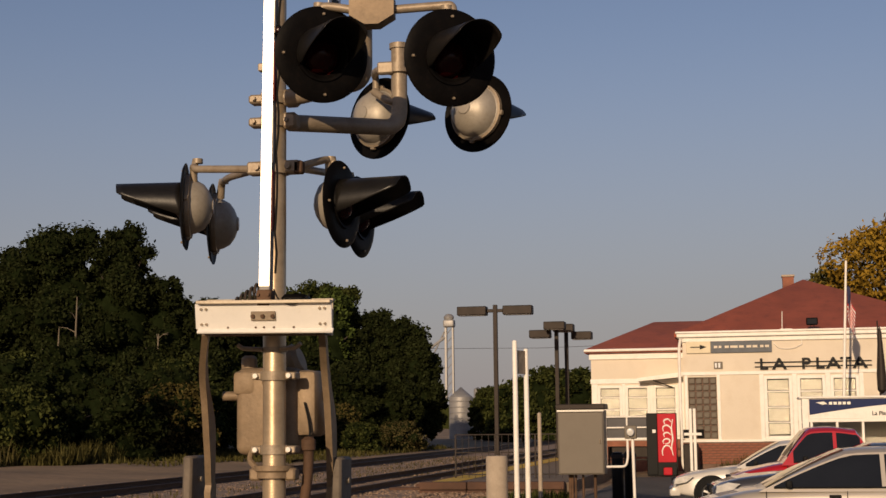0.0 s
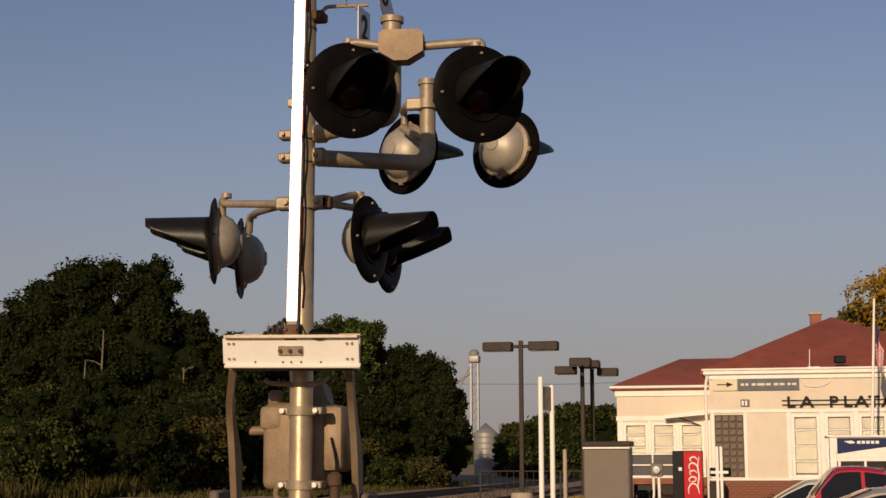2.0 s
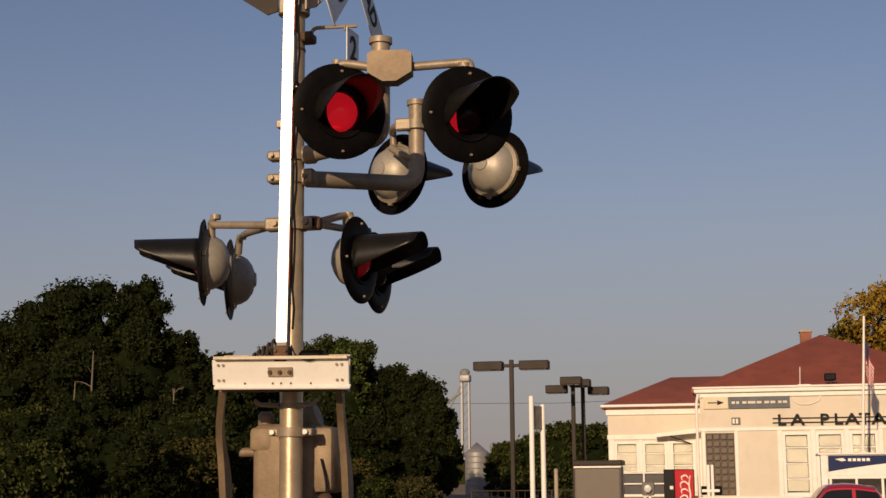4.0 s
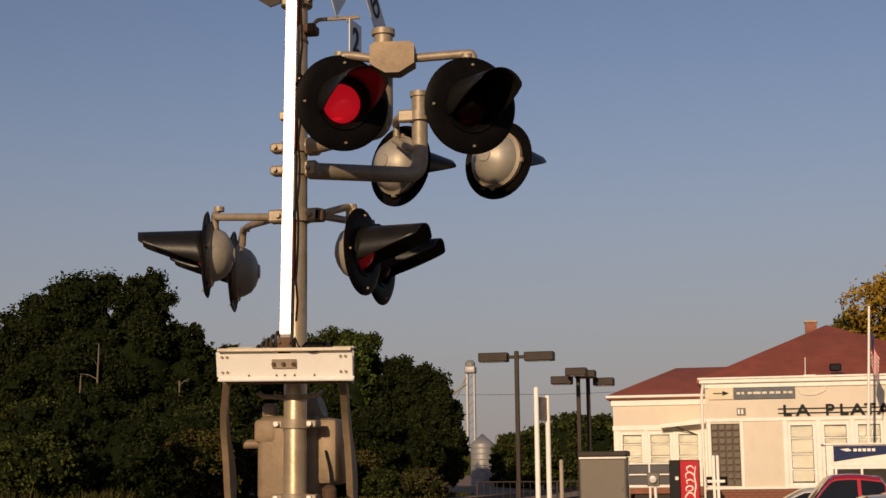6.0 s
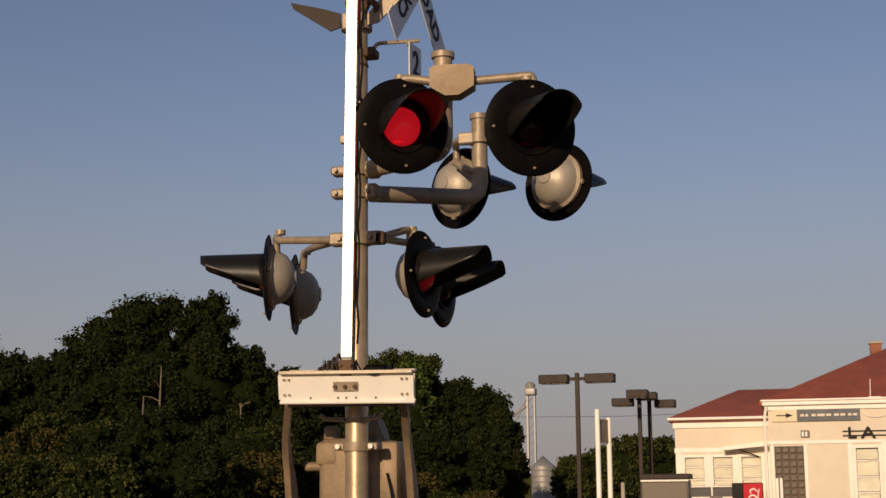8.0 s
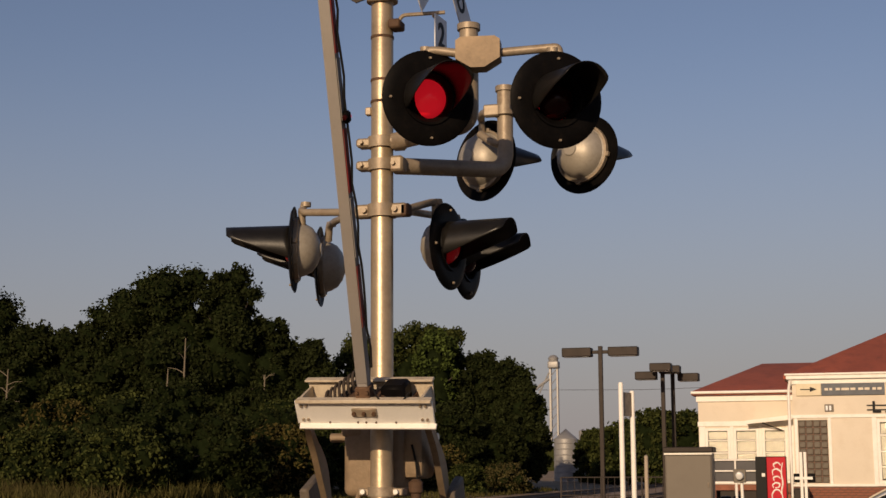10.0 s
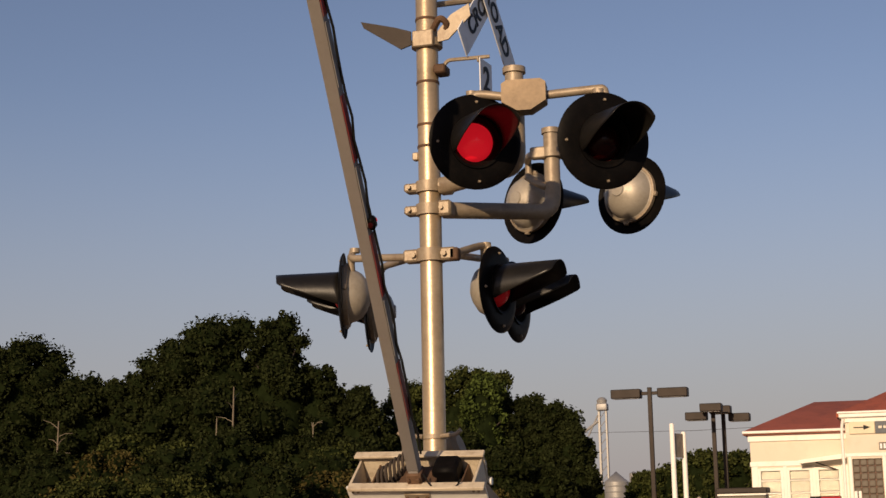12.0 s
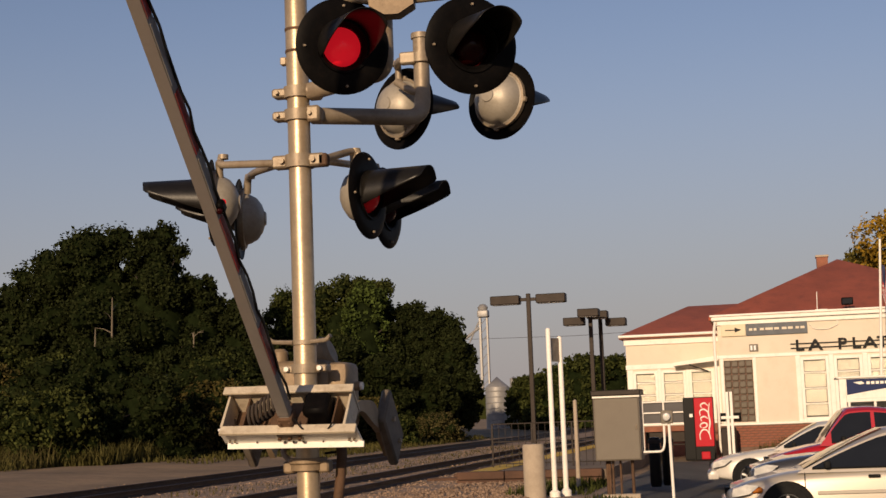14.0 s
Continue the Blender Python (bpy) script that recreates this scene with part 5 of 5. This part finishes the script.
def build_vending():
    v = thing("vending_machine", "red and black drinks vending machine", "vending machine", (-2.38, 44.0, 0))
    part("case", box(bm_new(), -0.44, 0.42, 0.02, 0.75, 0.02, 1.86, 0.015), VBLACK, v, "black case")
    part("front", box(bm_new(), -0.12, 0.42, -0.02, 0.02, 0.42, 1.84, 0.012), VRED, v, "glossy red front panel")
    part("front_foot", prism(bm_new(), ((-0.12, 0.42), (0.42, 0.42), (0.40, 0.06), (0.30, 0.05), (0.30, 0.24), (0.22, 0.32), (0.06, 0.32), (0.0, 0.24), (0.0, 0.05), (-0.10, 0.06)), -0.01, 0.02), VBLACK, v)
    part("delivery_door", box(bm_new(), 0.03, 0.28, -0.02, 0.01, 0.05, 0.27, 0.02), VRED, v)
    part("black_column", box(bm_new(), -0.44, -0.13, -0.015, 0.02, 0.06, 1.84, 0.01), VBLACK, v)
    part("card_slot", box(bm_new(), -0.27, -0.17, -0.025, -0.01, 1.28, 1.38, 0.006), TRIMW, v)
    # the upright white script mark, as plain curls
    curls = ([(0.02, 0.62), (0.0, 0.78), (0.10, 0.92), (0.22, 0.90), (0.30, 0.74)], [(0.06, 0.96), (0.02, 1.04), (0.12, 1.12), (0.24, 1.08), (0.22, 0.98), (0.10, 0.96)],
             [(0.08, 1.16), (0.05, 1.26), (0.18, 1.30), (0.27, 1.22)], [(0.05, 1.32), (0.03, 1.46), (0.16, 1.52), (0.28, 1.42), (0.30, 1.30)],
             [(0.10, 1.54), (0.06, 1.64), (0.20, 1.70), (0.28, 1.60)], [(0.32, 0.62), (0.27, 0.86), (0.33, 1.10), (0.28, 1.40), (0.33, 1.68)])
    for c in curls:
        pts = bend([(x, -0.022, z) for x, z in c], 5)
        bm = bm_new()
        tube(bm, pts, [0.014 + 0.012 * math.sin(math.pi * i / (len(pts) - 1)) for i in range(len(pts))], 6)
        part("white_curl", bm, TRIMW, v)
    d = single("small_dumpster", box(bm_new(), -0.22, 0.22, -0.2, 0.3, 0, 0.95, 0.03), BRONZE, "dark utility box beside the vending machine", "utility box", (-1.55, 44.3, 0))


def build_lamp_posts():
    a = thing("street_lamp", "dark bronze twin-head lamp post", "street lamp", (-8.62, 52, 0), "platform lamps")
    part("pole", box(bm_new(), -0.075, 0.075, -0.075, 0.075, 0, 5.85, 0.012), BRONZE, a)
    for sx in (-1, 1):
        hd = part("lamp_head", box(bm_new(), sx * 0.83 - 0.53, sx * 0.83 + 0.53, -0.25, 0.25, 5.48, 5.80, 0.025), BRONZE, a, "flat box lamp head")
        part("lens", box(bm_new(), sx * 0.83 - 0.45, sx * 0.83 + 0.45, -0.2, 0.2, 5.472, 5.482), LAMPCLEAR, hd)
        part("neck", box(bm_new(), min(sx * 0.07, sx * 0.32), max(sx * 0.07, sx * 0.32), -0.04, 0.04, 5.58, 5.70, 0.01), BRONZE, a)
    for x, y, w in ((-6.92, 56, -1), (-6.72, 57.5, 1)):
        b = thing("street_lamp", "dark bronze lamp post with flat box heads", "street lamp", (x, y, 0), "platform lamps")
        part("pole", box(bm_new(), -0.075, 0.075, -0.075, 0.075, 0, 5.3, 0.012), BRONZE, b)
        for dx, dy, z0 in ((w * 0.62, 0, 4.85), (w * -0.02, -0.6, 5.12)):
            hd = part("lamp_head", box(bm_new(), dx - 0.40, dx + 0.40, dy - 0.3, dy + 0.3, z0, z0 + 0.30, 0.025), BRONZE, b)
            part("lens", box(bm_new(), dx - 0.33, dx + 0.33, dy - 0.25, dy + 0.25, z0 - 0.008, z0 + 0.002), LAMPCLEAR, hd)


def build_flags():
    f = thing("flagpole", "white flagpole with a limp striped flag", "flagpole", pose(2.60, 42, -0.1, 0, 3.2, 0))
    part("pole", lathe(bm_new(), [(0, 0), (0.05, 0), (0.03, 6.1), (0, 6.12)], None, 12), TRIMW, f)
    part("finial", lathe(bm_new(), [(0, 6.10), (0.05, 6.15), (0, 6.2)], None, 10), YELLOW, f)
    # the cloth hangs in deep folds: stripes run down it slantwise, the blue field at the hoist
    bm = bm_new()
    nu, nv = 26, 14
    grid = []
    for i in range(nu + 1):
        u = i / nu                                    # along the fly
        col = []
        for j in range(nv + 1):
            v = j / nv                                # down the hoist
            x = 0.035 + 0.23 * u ** 0.8 + 0.03 * math.sin(9 * u + 2.2 * v)
            y = 0.10 * math.sin(13 * u + 1.5 * v) * (0.35 + 0.65 * v)
            z = 5.40 - 0.85 * v - 0.78 * u ** 1.15 + 0.05 * math.sin(7 * u)
            col.append(bm.verts.new((x, y, z)))
        grid.append(col)
    for i in range(nu):
        for j in range(nv):
            f4 = bm.faces.new((grid[i][j], grid[i + 1][j], grid[i + 1][j + 1], grid[i][j + 1]))
            f4.material_index = 2 if (i < nu * 0.42 and j < nv * 0.52) else j % 2
    cloth = part("flag", bm, (FLAGRED, FLAGWHITE, FLAGBLUE), f, "limp red and white striped flag hanging in folds")
    sol = cloth.modifiers.new("thickness", "SOLIDIFY")
    sol.thickness = 0.006
    g = thing("furled_flag", "dark furled flag hanging on a thin pole", "flag", (3.70, 42, -0.1))
    part("pole", lathe(bm_new(), [(0, 0), (0.03, 0), (0.02, 4.4), (0, 4.42)], None, 10), BRONZE, g)
    part("cloth", lathe(bm_new(), [(0.0, 4.3), (0.05, 4.1), (0.09, 3.5), (0.13, 2.9), (0.12, 2.5), (0.03, 2.4)], Matrix.Translation((0.05, 0, 0)), 14), BRONZE, g)


def build_shelter():
    s = thing("station_shelter", "white panelled shelter with a navy header panel", "shelter", (1.48, 38, -0.15))
    part("corner_post", box(bm_new(), -0.04, 0.12, -0.02, 0.14, 0, 2.30, 0.01), TRIMW, s)
    part("header", box(bm_new(), 0.12, 5.0, -0.01, 0.06, 1.78, 2.28, 0.008), TRIMW, s, "white header panel")
    outline = [(0.14, 2.27), (4.9, 2.27), (4.9, 2.24)] + [(4.9 - 4.76 * i / 10, 2.24 - 0.36 * (i / 10) ** 2.2) for i in range(1, 11)]
    part("navy_swoosh", prism(bm_new(), outline, -0.02, -0.012), NAVY, s, "navy curved colour field")
    part("mark", prism(bm_new(), ((0.30, 2.19), (0.50, 2.21), (0.58, 2.15), (0.46, 2.13)), -0.03, -0.022), TRIMW, s)
    for i in range(5):
        part("mark_bar", box(bm_new(), 0.62 + 0.11 * i, 0.70 + 0.11 * i, -0.03, -0.022, 2.13, 2.20), TRIMW, s)
    text_part("lettering", "La Plata, M", 0.14, INK, s, Matrix.Translation((1.95, -0.016, 1.90)), 0.002)
    part("rail", box(bm_new(), 0.12, 5.0, -0.01, 0.05, 1.70, 1.78, 0.006), TRIMW, s)
    part("sill", box(bm_new(), 0.12, 5.0, -0.01, 0.05, 0.75, 0.85, 0.006), TRIMW, s)
    part("lower_panel", box(bm_new(), 0.12, 5.0, 0.0, 0.04, 0.05, 0.75, 0.004), TRIMW, s)
    x = 0.18
    while x < 4.8:
        part("mullion", box(bm_new(), x - 0.03, x + 0.03, -0.01, 0.05, 0.85, 1.70, 0.006), TRIMW, s)
        p = part("pane", box(bm_new(), x + 0.05, x + 0.57, 0.01, 0.018, 0.85, 1.70), PANE, s)
        p.visible_shadow = False
        x += 0.62
    part("back_panel", box(bm_new(), 0.12, 5.0, 1.5, 1.54, 0, 2.2), BLIND, s)
    part("roof", box(bm_new(), -0.1, 5.1, -0.06, 1.6, 2.29, 2.34, 0.01), TRIMW, s)


def build_silo():
    s = thing("grain_elevator", "pale grain elevator with a round bin and leg tower", "grain elevator", (-27.6, 140, 0))
    part("bin", lathe(bm_new(), [(0, 0), (1.15, 0), (1.15, 4.2), (0, 5.2)], Matrix.Translation((0.9, 0, 0)), 28), SILO, s, "round corrugated grain bin")
    for i in range(7):
        part("hoop", lathe(bm_new(), [(1.15, -0.05), (1.19, 0), (1.15, 0.05)], Matrix.Translation((0.9, 0, 0.5 + 0.55 * i)), 28), SILO, s)
    part("bin", lathe(bm_new(), [(0, 0), (0.4, 0), (0.4, 5.0), (0, 5.2)], Matrix.Translation((2.3, 1.5, 0)), 16), SILO, s)
    part("tower", box(bm_new(), -0.62, -0.40, -0.2, 0.2, 4.0, 11.0, 0.02), SILO, s)
    part("tower", box(bm_new(), 0.10, 0.28, -0.2, 0.2, 4.0, 11.0, 0.02), SILO, s)
    for i in range(8):
        part("brace", rod(bm_new(), (-0.4, -0.3, 4.3 + 0.85 * i), (0.1, -0.3, 4.9 + 0.85 * i), 0.04, None, 6), SILO, s)
    part("head_house", box(bm_new(), -0.70, 0.36, -0.5, 0.5, 11.0, 11.7, 0.12, None, 3), SILO, s)
    part("head_cap", lathe(bm_new(), [(0.45, 0), (0.52, 0.3), (0.3, 0.55), (0, 0.62)], Matrix.Translation((-0.2, 0, 11.7)), 14), SILO, s)
    part("spout", rod(bm_new(), (-0.6, -0.2, 10.0), (-2.0, -0.2, 9.0), 0.14, None, 8), SILO, s)
    part("spout", rod(bm_new(), (-0.6, -0.2, 10.6), (-1.6, -0.2, 8.6), 0.08, None, 8), SILO, s)
    w = bm_new()
    tube(w, [(-40, 150, 9.6), (-20, 148, 9.2), (-3, 146, 9.4)], 0.02, 5)
    tagged(part("power_line", w, BRONZE), "thin distant overhead wire", "wire", "", "stuff")


# ---- parked cars ----
def wheel(parent, x, y, r=0.32):
    m = Matrix.Translation((x, y, r)) @ Matrix.Rotation(radians(90), 4, "X")
    w = part("wheel", lathe(bm_new(), [(0.17, -0.10), (r - 0.03, -0.10), (r, -0.075), (r, 0.075), (r - 0.03, 0.10), (0.20, 0.10), (0.19, 0.06)], m, 28), TYRE, parent, "black tyre")
    part("rim", lathe(bm_new(), [(0.0, 0.07), (0.05, 0.08), (0.06, 0.06), (0.17, 0.075), (0.20, 0.10), (0.21, 0.09)], m, 24), RIM, w, "alloy rim")
    for i in range(5):
        part("spoke", box(bm_new(), -0.025, 0.025, 0.05, 0.18, 0.06, 0.09, 0.006, m @ Matrix.Rotation(i * 2 * math.pi / 5, 4, "Z")), RIM, w)
    return w


def shell(bm, stations, n=14, power=0.30):
    """A body skinned over cross-sections: (x, half width, z bottom, z top, roundness)."""
    rings = []
    for x, hw, z0, z1, tuck in stations:
        ring = []
        for i in range(n):
            a = 2 * math.pi * (i + 0.5) / n
            c, s = math.cos(a), math.sin(a)
            px = math.copysign(abs(c) ** power, c)
            pz = math.copysign(abs(s) ** (power * 1.2), s)
            t = (pz + 1) / 2
            ring.append(bm.verts.new((x, px * hw * (1 - tuck * t), z0 + (z1 - z0) * t)))
        rings.append(ring)
    for a, b in zip(rings, rings[1:]):
        for i in range(n):
            j = (i + 1) % n
            bm.faces.new((a[i], a[j], b[j], b[i]))
    bm.faces.new(list(reversed(rings[0])))
    bm.faces.new(rings[-1])
    bmesh.ops.recalc_face_normals(bm, faces=bm.faces)
    return bm


def car(at, paint, label, low=0.20, belt=0.86, hood=0.80, roof=1.38, length=4.6, width=1.72, shift=0.0, rake=0.95, pickup=False, cat="car", amber=False):
    """A parked car whose nose points to -x."""
    c = thing("parked_" + cat, label, cat, at, "parked cars")
    hw = width / 2
    wb0, wb1, wr = 0.85, length - 1.0, 0.32
    x_scr, x_roof = 1.25 + shift, 1.25 + shift + rake
    st = [(0.02, hw * 0.62, low + 0.18, hood - 0.25, 0.05), (0.10, hw * 0.82, low + 0.10, hood - 0.17, 0.06), (0.30, hw * 0.94, low + 0.05, hood - 0.09, 0.08),
          (0.60, hw * 0.99, low, hood - 0.03, 0.09), (x_scr, hw, low, belt, 0.08), (x_roof, hw, low, belt + 0.02, 0.07),
          (length * 0.62, hw, low, belt + 0.03, 0.07), (length - 0.7, hw * 0.98, low, belt + 0.03, 0.08), (length - 0.15, hw * 0.92, low + 0.08, belt - 0.05, 0.08), (length, hw * 0.8, low + 0.15, belt - 0.2, 0.08)]
    bm = shell(bm_new(), st, 28, 0.28)
    body = part("body", bm, paint, c)
    sub = body.modifiers.new("rounded", "SUBSURF")
    sub.levels = sub.render_levels = 1
    # wheel arches
    for x in (wb0, wb1):
        for y in (-hw + 0.085, hw - 0.085):
            wheel(c, x, y, wr)
            arch = bm_new()
            m = Matrix.Translation((x, y * 1.0, wr)) @ Matrix.Rotation(radians(90), 4, "X")
            lathe(arch, [(0, -0.088), (wr + 0.05, -0.088), (wr + 0.05, 0.088), (0, 0.088)], m, 28)
            part("wheel_arch", arch, TYRE, c, "dark wheel well")
    # cabin: one skinned shell with a curved roofline, glass laid on it
    xr1 = x_roof + (1.15 if not pickup else 0.75)
    x_back = length - 0.55 if not pickup else x_roof + 1.05
    hb, ht, z0 = hw * 0.93, hw * 0.70, belt - 0.06
    n = 18
    xs = [x_scr + (x_back - x_scr) * i / n for i in range(n + 1)]

    def top_at(x):
        if x < x_roof:
            u = (x - x_scr) / (x_roof - x_scr)
            return z0 + (roof - z0) * (1.25 * u - 0.25 * u * u if u < 1 else 1) * 0.985
        if x < xr1:
            u = (x - x_roof) / (xr1 - x_roof)
            return roof * 0.985 + 0.015 * roof * math.sin(math.pi * u) - 0.03 * u * u
        u = (x - xr1) / (x_back - xr1)
        return z0 + 0.03 + (roof - 0.06 - z0) * (1 - u ** 1.7)

    def half_at(z):
        return hb + (ht - hb) * max(0.0, (z - z0) / (roof - z0))

    bm = bm_new()
    rings = []
    for x in xs:
        zt = max(top_at(x), z0 + 0.01)
        zs = z0 + (zt - z0) * 0.90
        w = half_at(zs)
        rings.append([bm.verts.new(p) for p in ((x, -hb, z0), (x, -w, zs), (x, -w * 0.86, zt - 0.01), (x, -w * 0.45, zt + 0.008), (x, 0, zt + 0.012), (x, w * 0.45, zt + 0.008), (x, w * 0.86, zt - 0.01), (x, w, zs), (x, hb, z0))])
    for p, q in zip(rings, rings[1:]):
        for i in range(8):
            bm.faces.new((p[i], q[i], q[i + 1], p[i + 1]))
    bmesh.ops.recalc_face_normals(bm, faces=bm.faces)
    part("cabin", bm, paint, c)

    def side_glass(xa, xb, sy):
        bm = bm_new()
        prev = None
        for i in range(9):
            x = xa + (xb - xa) * i / 8
            lo, hi = z0 + 0.065, max(z0 + 0.07, z0 + (top_at(x) - z0) * 0.90 - 0.025)
            cur = [bm.verts.new((x, sy * (half_at(z) + 0.006), z)) for z in (lo, hi)]
            if prev:
                bm.faces.new((prev[0], cur[0], cur[1], prev[1]))
            prev = cur
        part("side_window", bm, CARGLASS, c, "dark reflecting side window")

    def cross_glass(xa, xb):
        bm = bm_new()
        prev = None
        for i in range(9):
            x = xa + (xb - xa) * i / 8
            zt = top_at(x)
            w = half_at(zt) * 0.84
            cur = [bm.verts.new((x - (0.008 if xa < x_roof else -0.008), y, zt + 0.016 - (0.012 if abs(y) > 0.5 * w else 0))) for y in (-w, -w * 0.4, w * 0.4, w)]
            if prev:
                for k in range(3):
                    bm.faces.new((prev[k], cur[k], cur[k + 1], prev[k + 1]))
            prev = cur
        bmesh.ops.recalc_face_normals(bm, faces=bm.faces)
        part("windscreen", bm, CARGLASS, c, "dark sloping windscreen")

    cross_glass(x_scr + 0.10, x_roof - 0.06)
    for sy in (-1, 1):
        mid = x_roof + 0.42
        side_glass(x_scr + 0.20, mid - 0.03, sy)
        side_glass(mid + 0.03, min(xr1 + 0.25, x_back - 0.2), sy)
    for sy in (-1, 1):
        part("window_trim", tube(bm_new(), [(x_scr + 0.2, sy * hb * 0.985, z0 + 0.055), (x_back - 0.2, sy * hb * 0.985, z0 + 0.055)], 0.014, 6), CABLE, c)
        part("side_moulding", box(bm_new(), 1.25, length - 1.4, sy * hw * 0.985 - 0.012, sy * hw * 0.985 + 0.012, 0.50, 0.545, 0.006), paint, c)
        for x in (1.34 + shift, 2.42 + shift):
            part("door_seam", box(bm_new(), x - 0.004, x + 0.004, sy * hw * 0.985 - 0.01, sy * hw * 0.985 + 0.01, 0.30, belt - 0.05), CABLE, c)
        part("door_handle", box(bm_new(), 2.18 + shift, 2.34 + shift, sy * hw * 0.98 - 0.02, sy * hw * 0.98 + 0.02, belt - 0.14, belt - 0.10, 0.008), CABLE, c)
        mir = part("mirror", box(bm_new(), x_scr + 0.36, x_scr + 0.44, sy * (hw - 0.01) - 0.07, sy * (hw - 0.01) + 0.07, belt, belt + 0.10, 0.02, None, 2), CABLE, c)
        bm = bm_new()
        prism(bm, ((0.10, hood - 0.29), (0.34, hood - 0.25), (0.48, hood - 0.14), (0.30, hood - 0.12), (0.12, hood - 0.18)), -0.20, 0.16, Matrix.Translation((0, sy * hw * 0.79, 0)))
        part("headlight", bm, LAMPCLEAR, c, "clear wrapped headlight")
        if amber:
            part("turn_signal", box(bm_new(), 0.36, 0.52, sy * hw * 0.955 - 0.03, sy * hw * 0.955 + 0.025, hood - 0.24, hood - 0.16, 0.02), AMBER, c, "amber corner lamp")
    part("bumper", box(bm_new(), -0.03, 0.22, -hw * 0.86, hw * 0.86, low + 0.06, low + 0.26, 0.05, None, 2), paint, c)
    part("grille", box(bm_new(), 0.02, 0.10, -hw * 0.36, hw * 0.36, hood - 0.30, hood - 0.18, 0.01), CABLE, c)
    if pickup:
        bm = bm_new()
        box(bm, x_back + 0.02, length, -hw * 0.96, hw * 0.96, belt - 0.02, belt + 0.10, 0.03)
        part("bed_rail", bm, paint, c)
    return c


def build_cars():
    car(pose(-0.86, 21.6, -0.165, 0, 0, 3), SILVERCAR, "silver saloon car parked nose to the tracks", roof=1.38, shift=-0.25, hood=0.78, belt=0.85, rake=1.25, amber=True)
    car(pose(-0.62, 24.3, -0.18, 0, 0, 4), DARKCAR, "dark grey saloon car parked in the row", roof=1.42, hood=0.95, belt=1.0, shift=0.15, rake=1.2)
    car(pose(-0.36, 27.2, -0.18, 0, 0, 3), REDCAR, "red pickup truck parked in the row", roof=1.66, hood=1.0, belt=1.06, low=0.34, length=5.0, shift=-0.30, rake=0.5, pickup=True, cat="truck")
    car(pose(-1.55, 31.8, -0.19, 0, 0, 1), WHITECAR, "white saloon car parked beside the red truck", roof=1.38, hood=0.80, belt=0.88, shift=0.1)


# ---- build ----
build_ground()
build_trees()
build_backdrop()
BASE = build_station()
build_signal()
build_signs()
build_flashers()
GATE = build_gate()
build_cabinet()
build_posts()
build_platform()
build_vending()
build_lamp_posts()
build_flags()
build_shelter()
build_silo()
build_cars()
build_stones()
blades("bank_grass", ((-40, -22, 54, 78), (-30, -19.5, 62, 100), (-60, -38, 66, 78)), 0.42, BANKGRASS, "olive and dry grass on the bank beyond the tracks", 21, 26000, 0.035)
blades("bank_weeds", ((-38, -27, 48, 58), (-29, -25, 52, 60)), 1.3, BANKGRASS, "tall olive weeds on the bank beside the tracks", 25, 7000, 0.03, 0.8)
blades("dry_weeds", ((-38, -27, 50, 57),), 1.5, STRAW, "tall brown dry weeds on the bank", 26, 2500, 0.025, 0.8)
blades("weeds", ((-0.9, 1.2, 43.6, 44.7),), 1.1, STRAW, "dry weeds along the brick base", 22, 1100, 0.016)
blades("verge_grass", ((-12.6, -7.3, 40, 75), (-13.4, -11.4, 30, 70)), 0.25, STRAW, "short dry grass between the tracks", 23, 3500, 0.02)
blades("foreground_weeds", ((-3.3, -1.5, 22.5, 26.6), (-5.2, -3.6, 27.6, 32.0)), 0.32, LEAF2, "low dark weeds round the cabinet foot", 24, 2600, 0.02)
build_track(-8.7, "railway tracks")
build_track(-14.2, "railway tracks")
build_bricks(BASE)


# ---- moves ----
def motions():
    gate = ((0, 0), (3, 0), (6, 0), (8.2, 0), (8.6, 1.2), (9.0, 6), (9.5, 14), (10, 21.5), (10.5, 26.3), (11, 29.2), (11.5, 32.3), (12, 35.4), (12.5, 38.6), (13, 41.8), (13.5, 45.0), (14, 48.2))
    walk(GATE, [(t, pose(-2.742, 8.97, 1.79, a, 0.87, 1.0)) for t, a in gate])
    # the two halves alternate: from each change on, the named half is lit
    changes = [(3.70, "L"), (4.20, "R"), (4.70, "L"), (5.20, "R"), (5.70, "L"), (6.18, "R"), (6.70, "L"), (7.20, "R"), (7.70, "L"), (8.20, "R"), (8.72, "L"), (9.25, "R"), (9.77, "L"),
               (10.30, "R"), (10.80, "L"), (11.33, "R"), (11.88, "L"), (12.40, "R"), (12.90, "L"), (13.40, "R"), (13.93, "L")]
    for half, globes in (("L", GROUP_L), ("R", GROUP_R)):
        angle, lit = 0, False
        rows = [(0, angle)]
        for t, on in changes:
            if (on == half) != lit:
                lit = on == half
                for dt, da in ((-0.05, 0), (-0.017, 60), (0.017, 120), (0.05, 180)):
                    rows.append((t + dt, angle + da))
                angle += 180
        if rows[-1][0] < 14:
            rows.append((14, angle))
        for g in globes:
            walk(g, [(t, pose(0, 0, -0.062, 0, a, 0)) for t, a in rows])


motions()
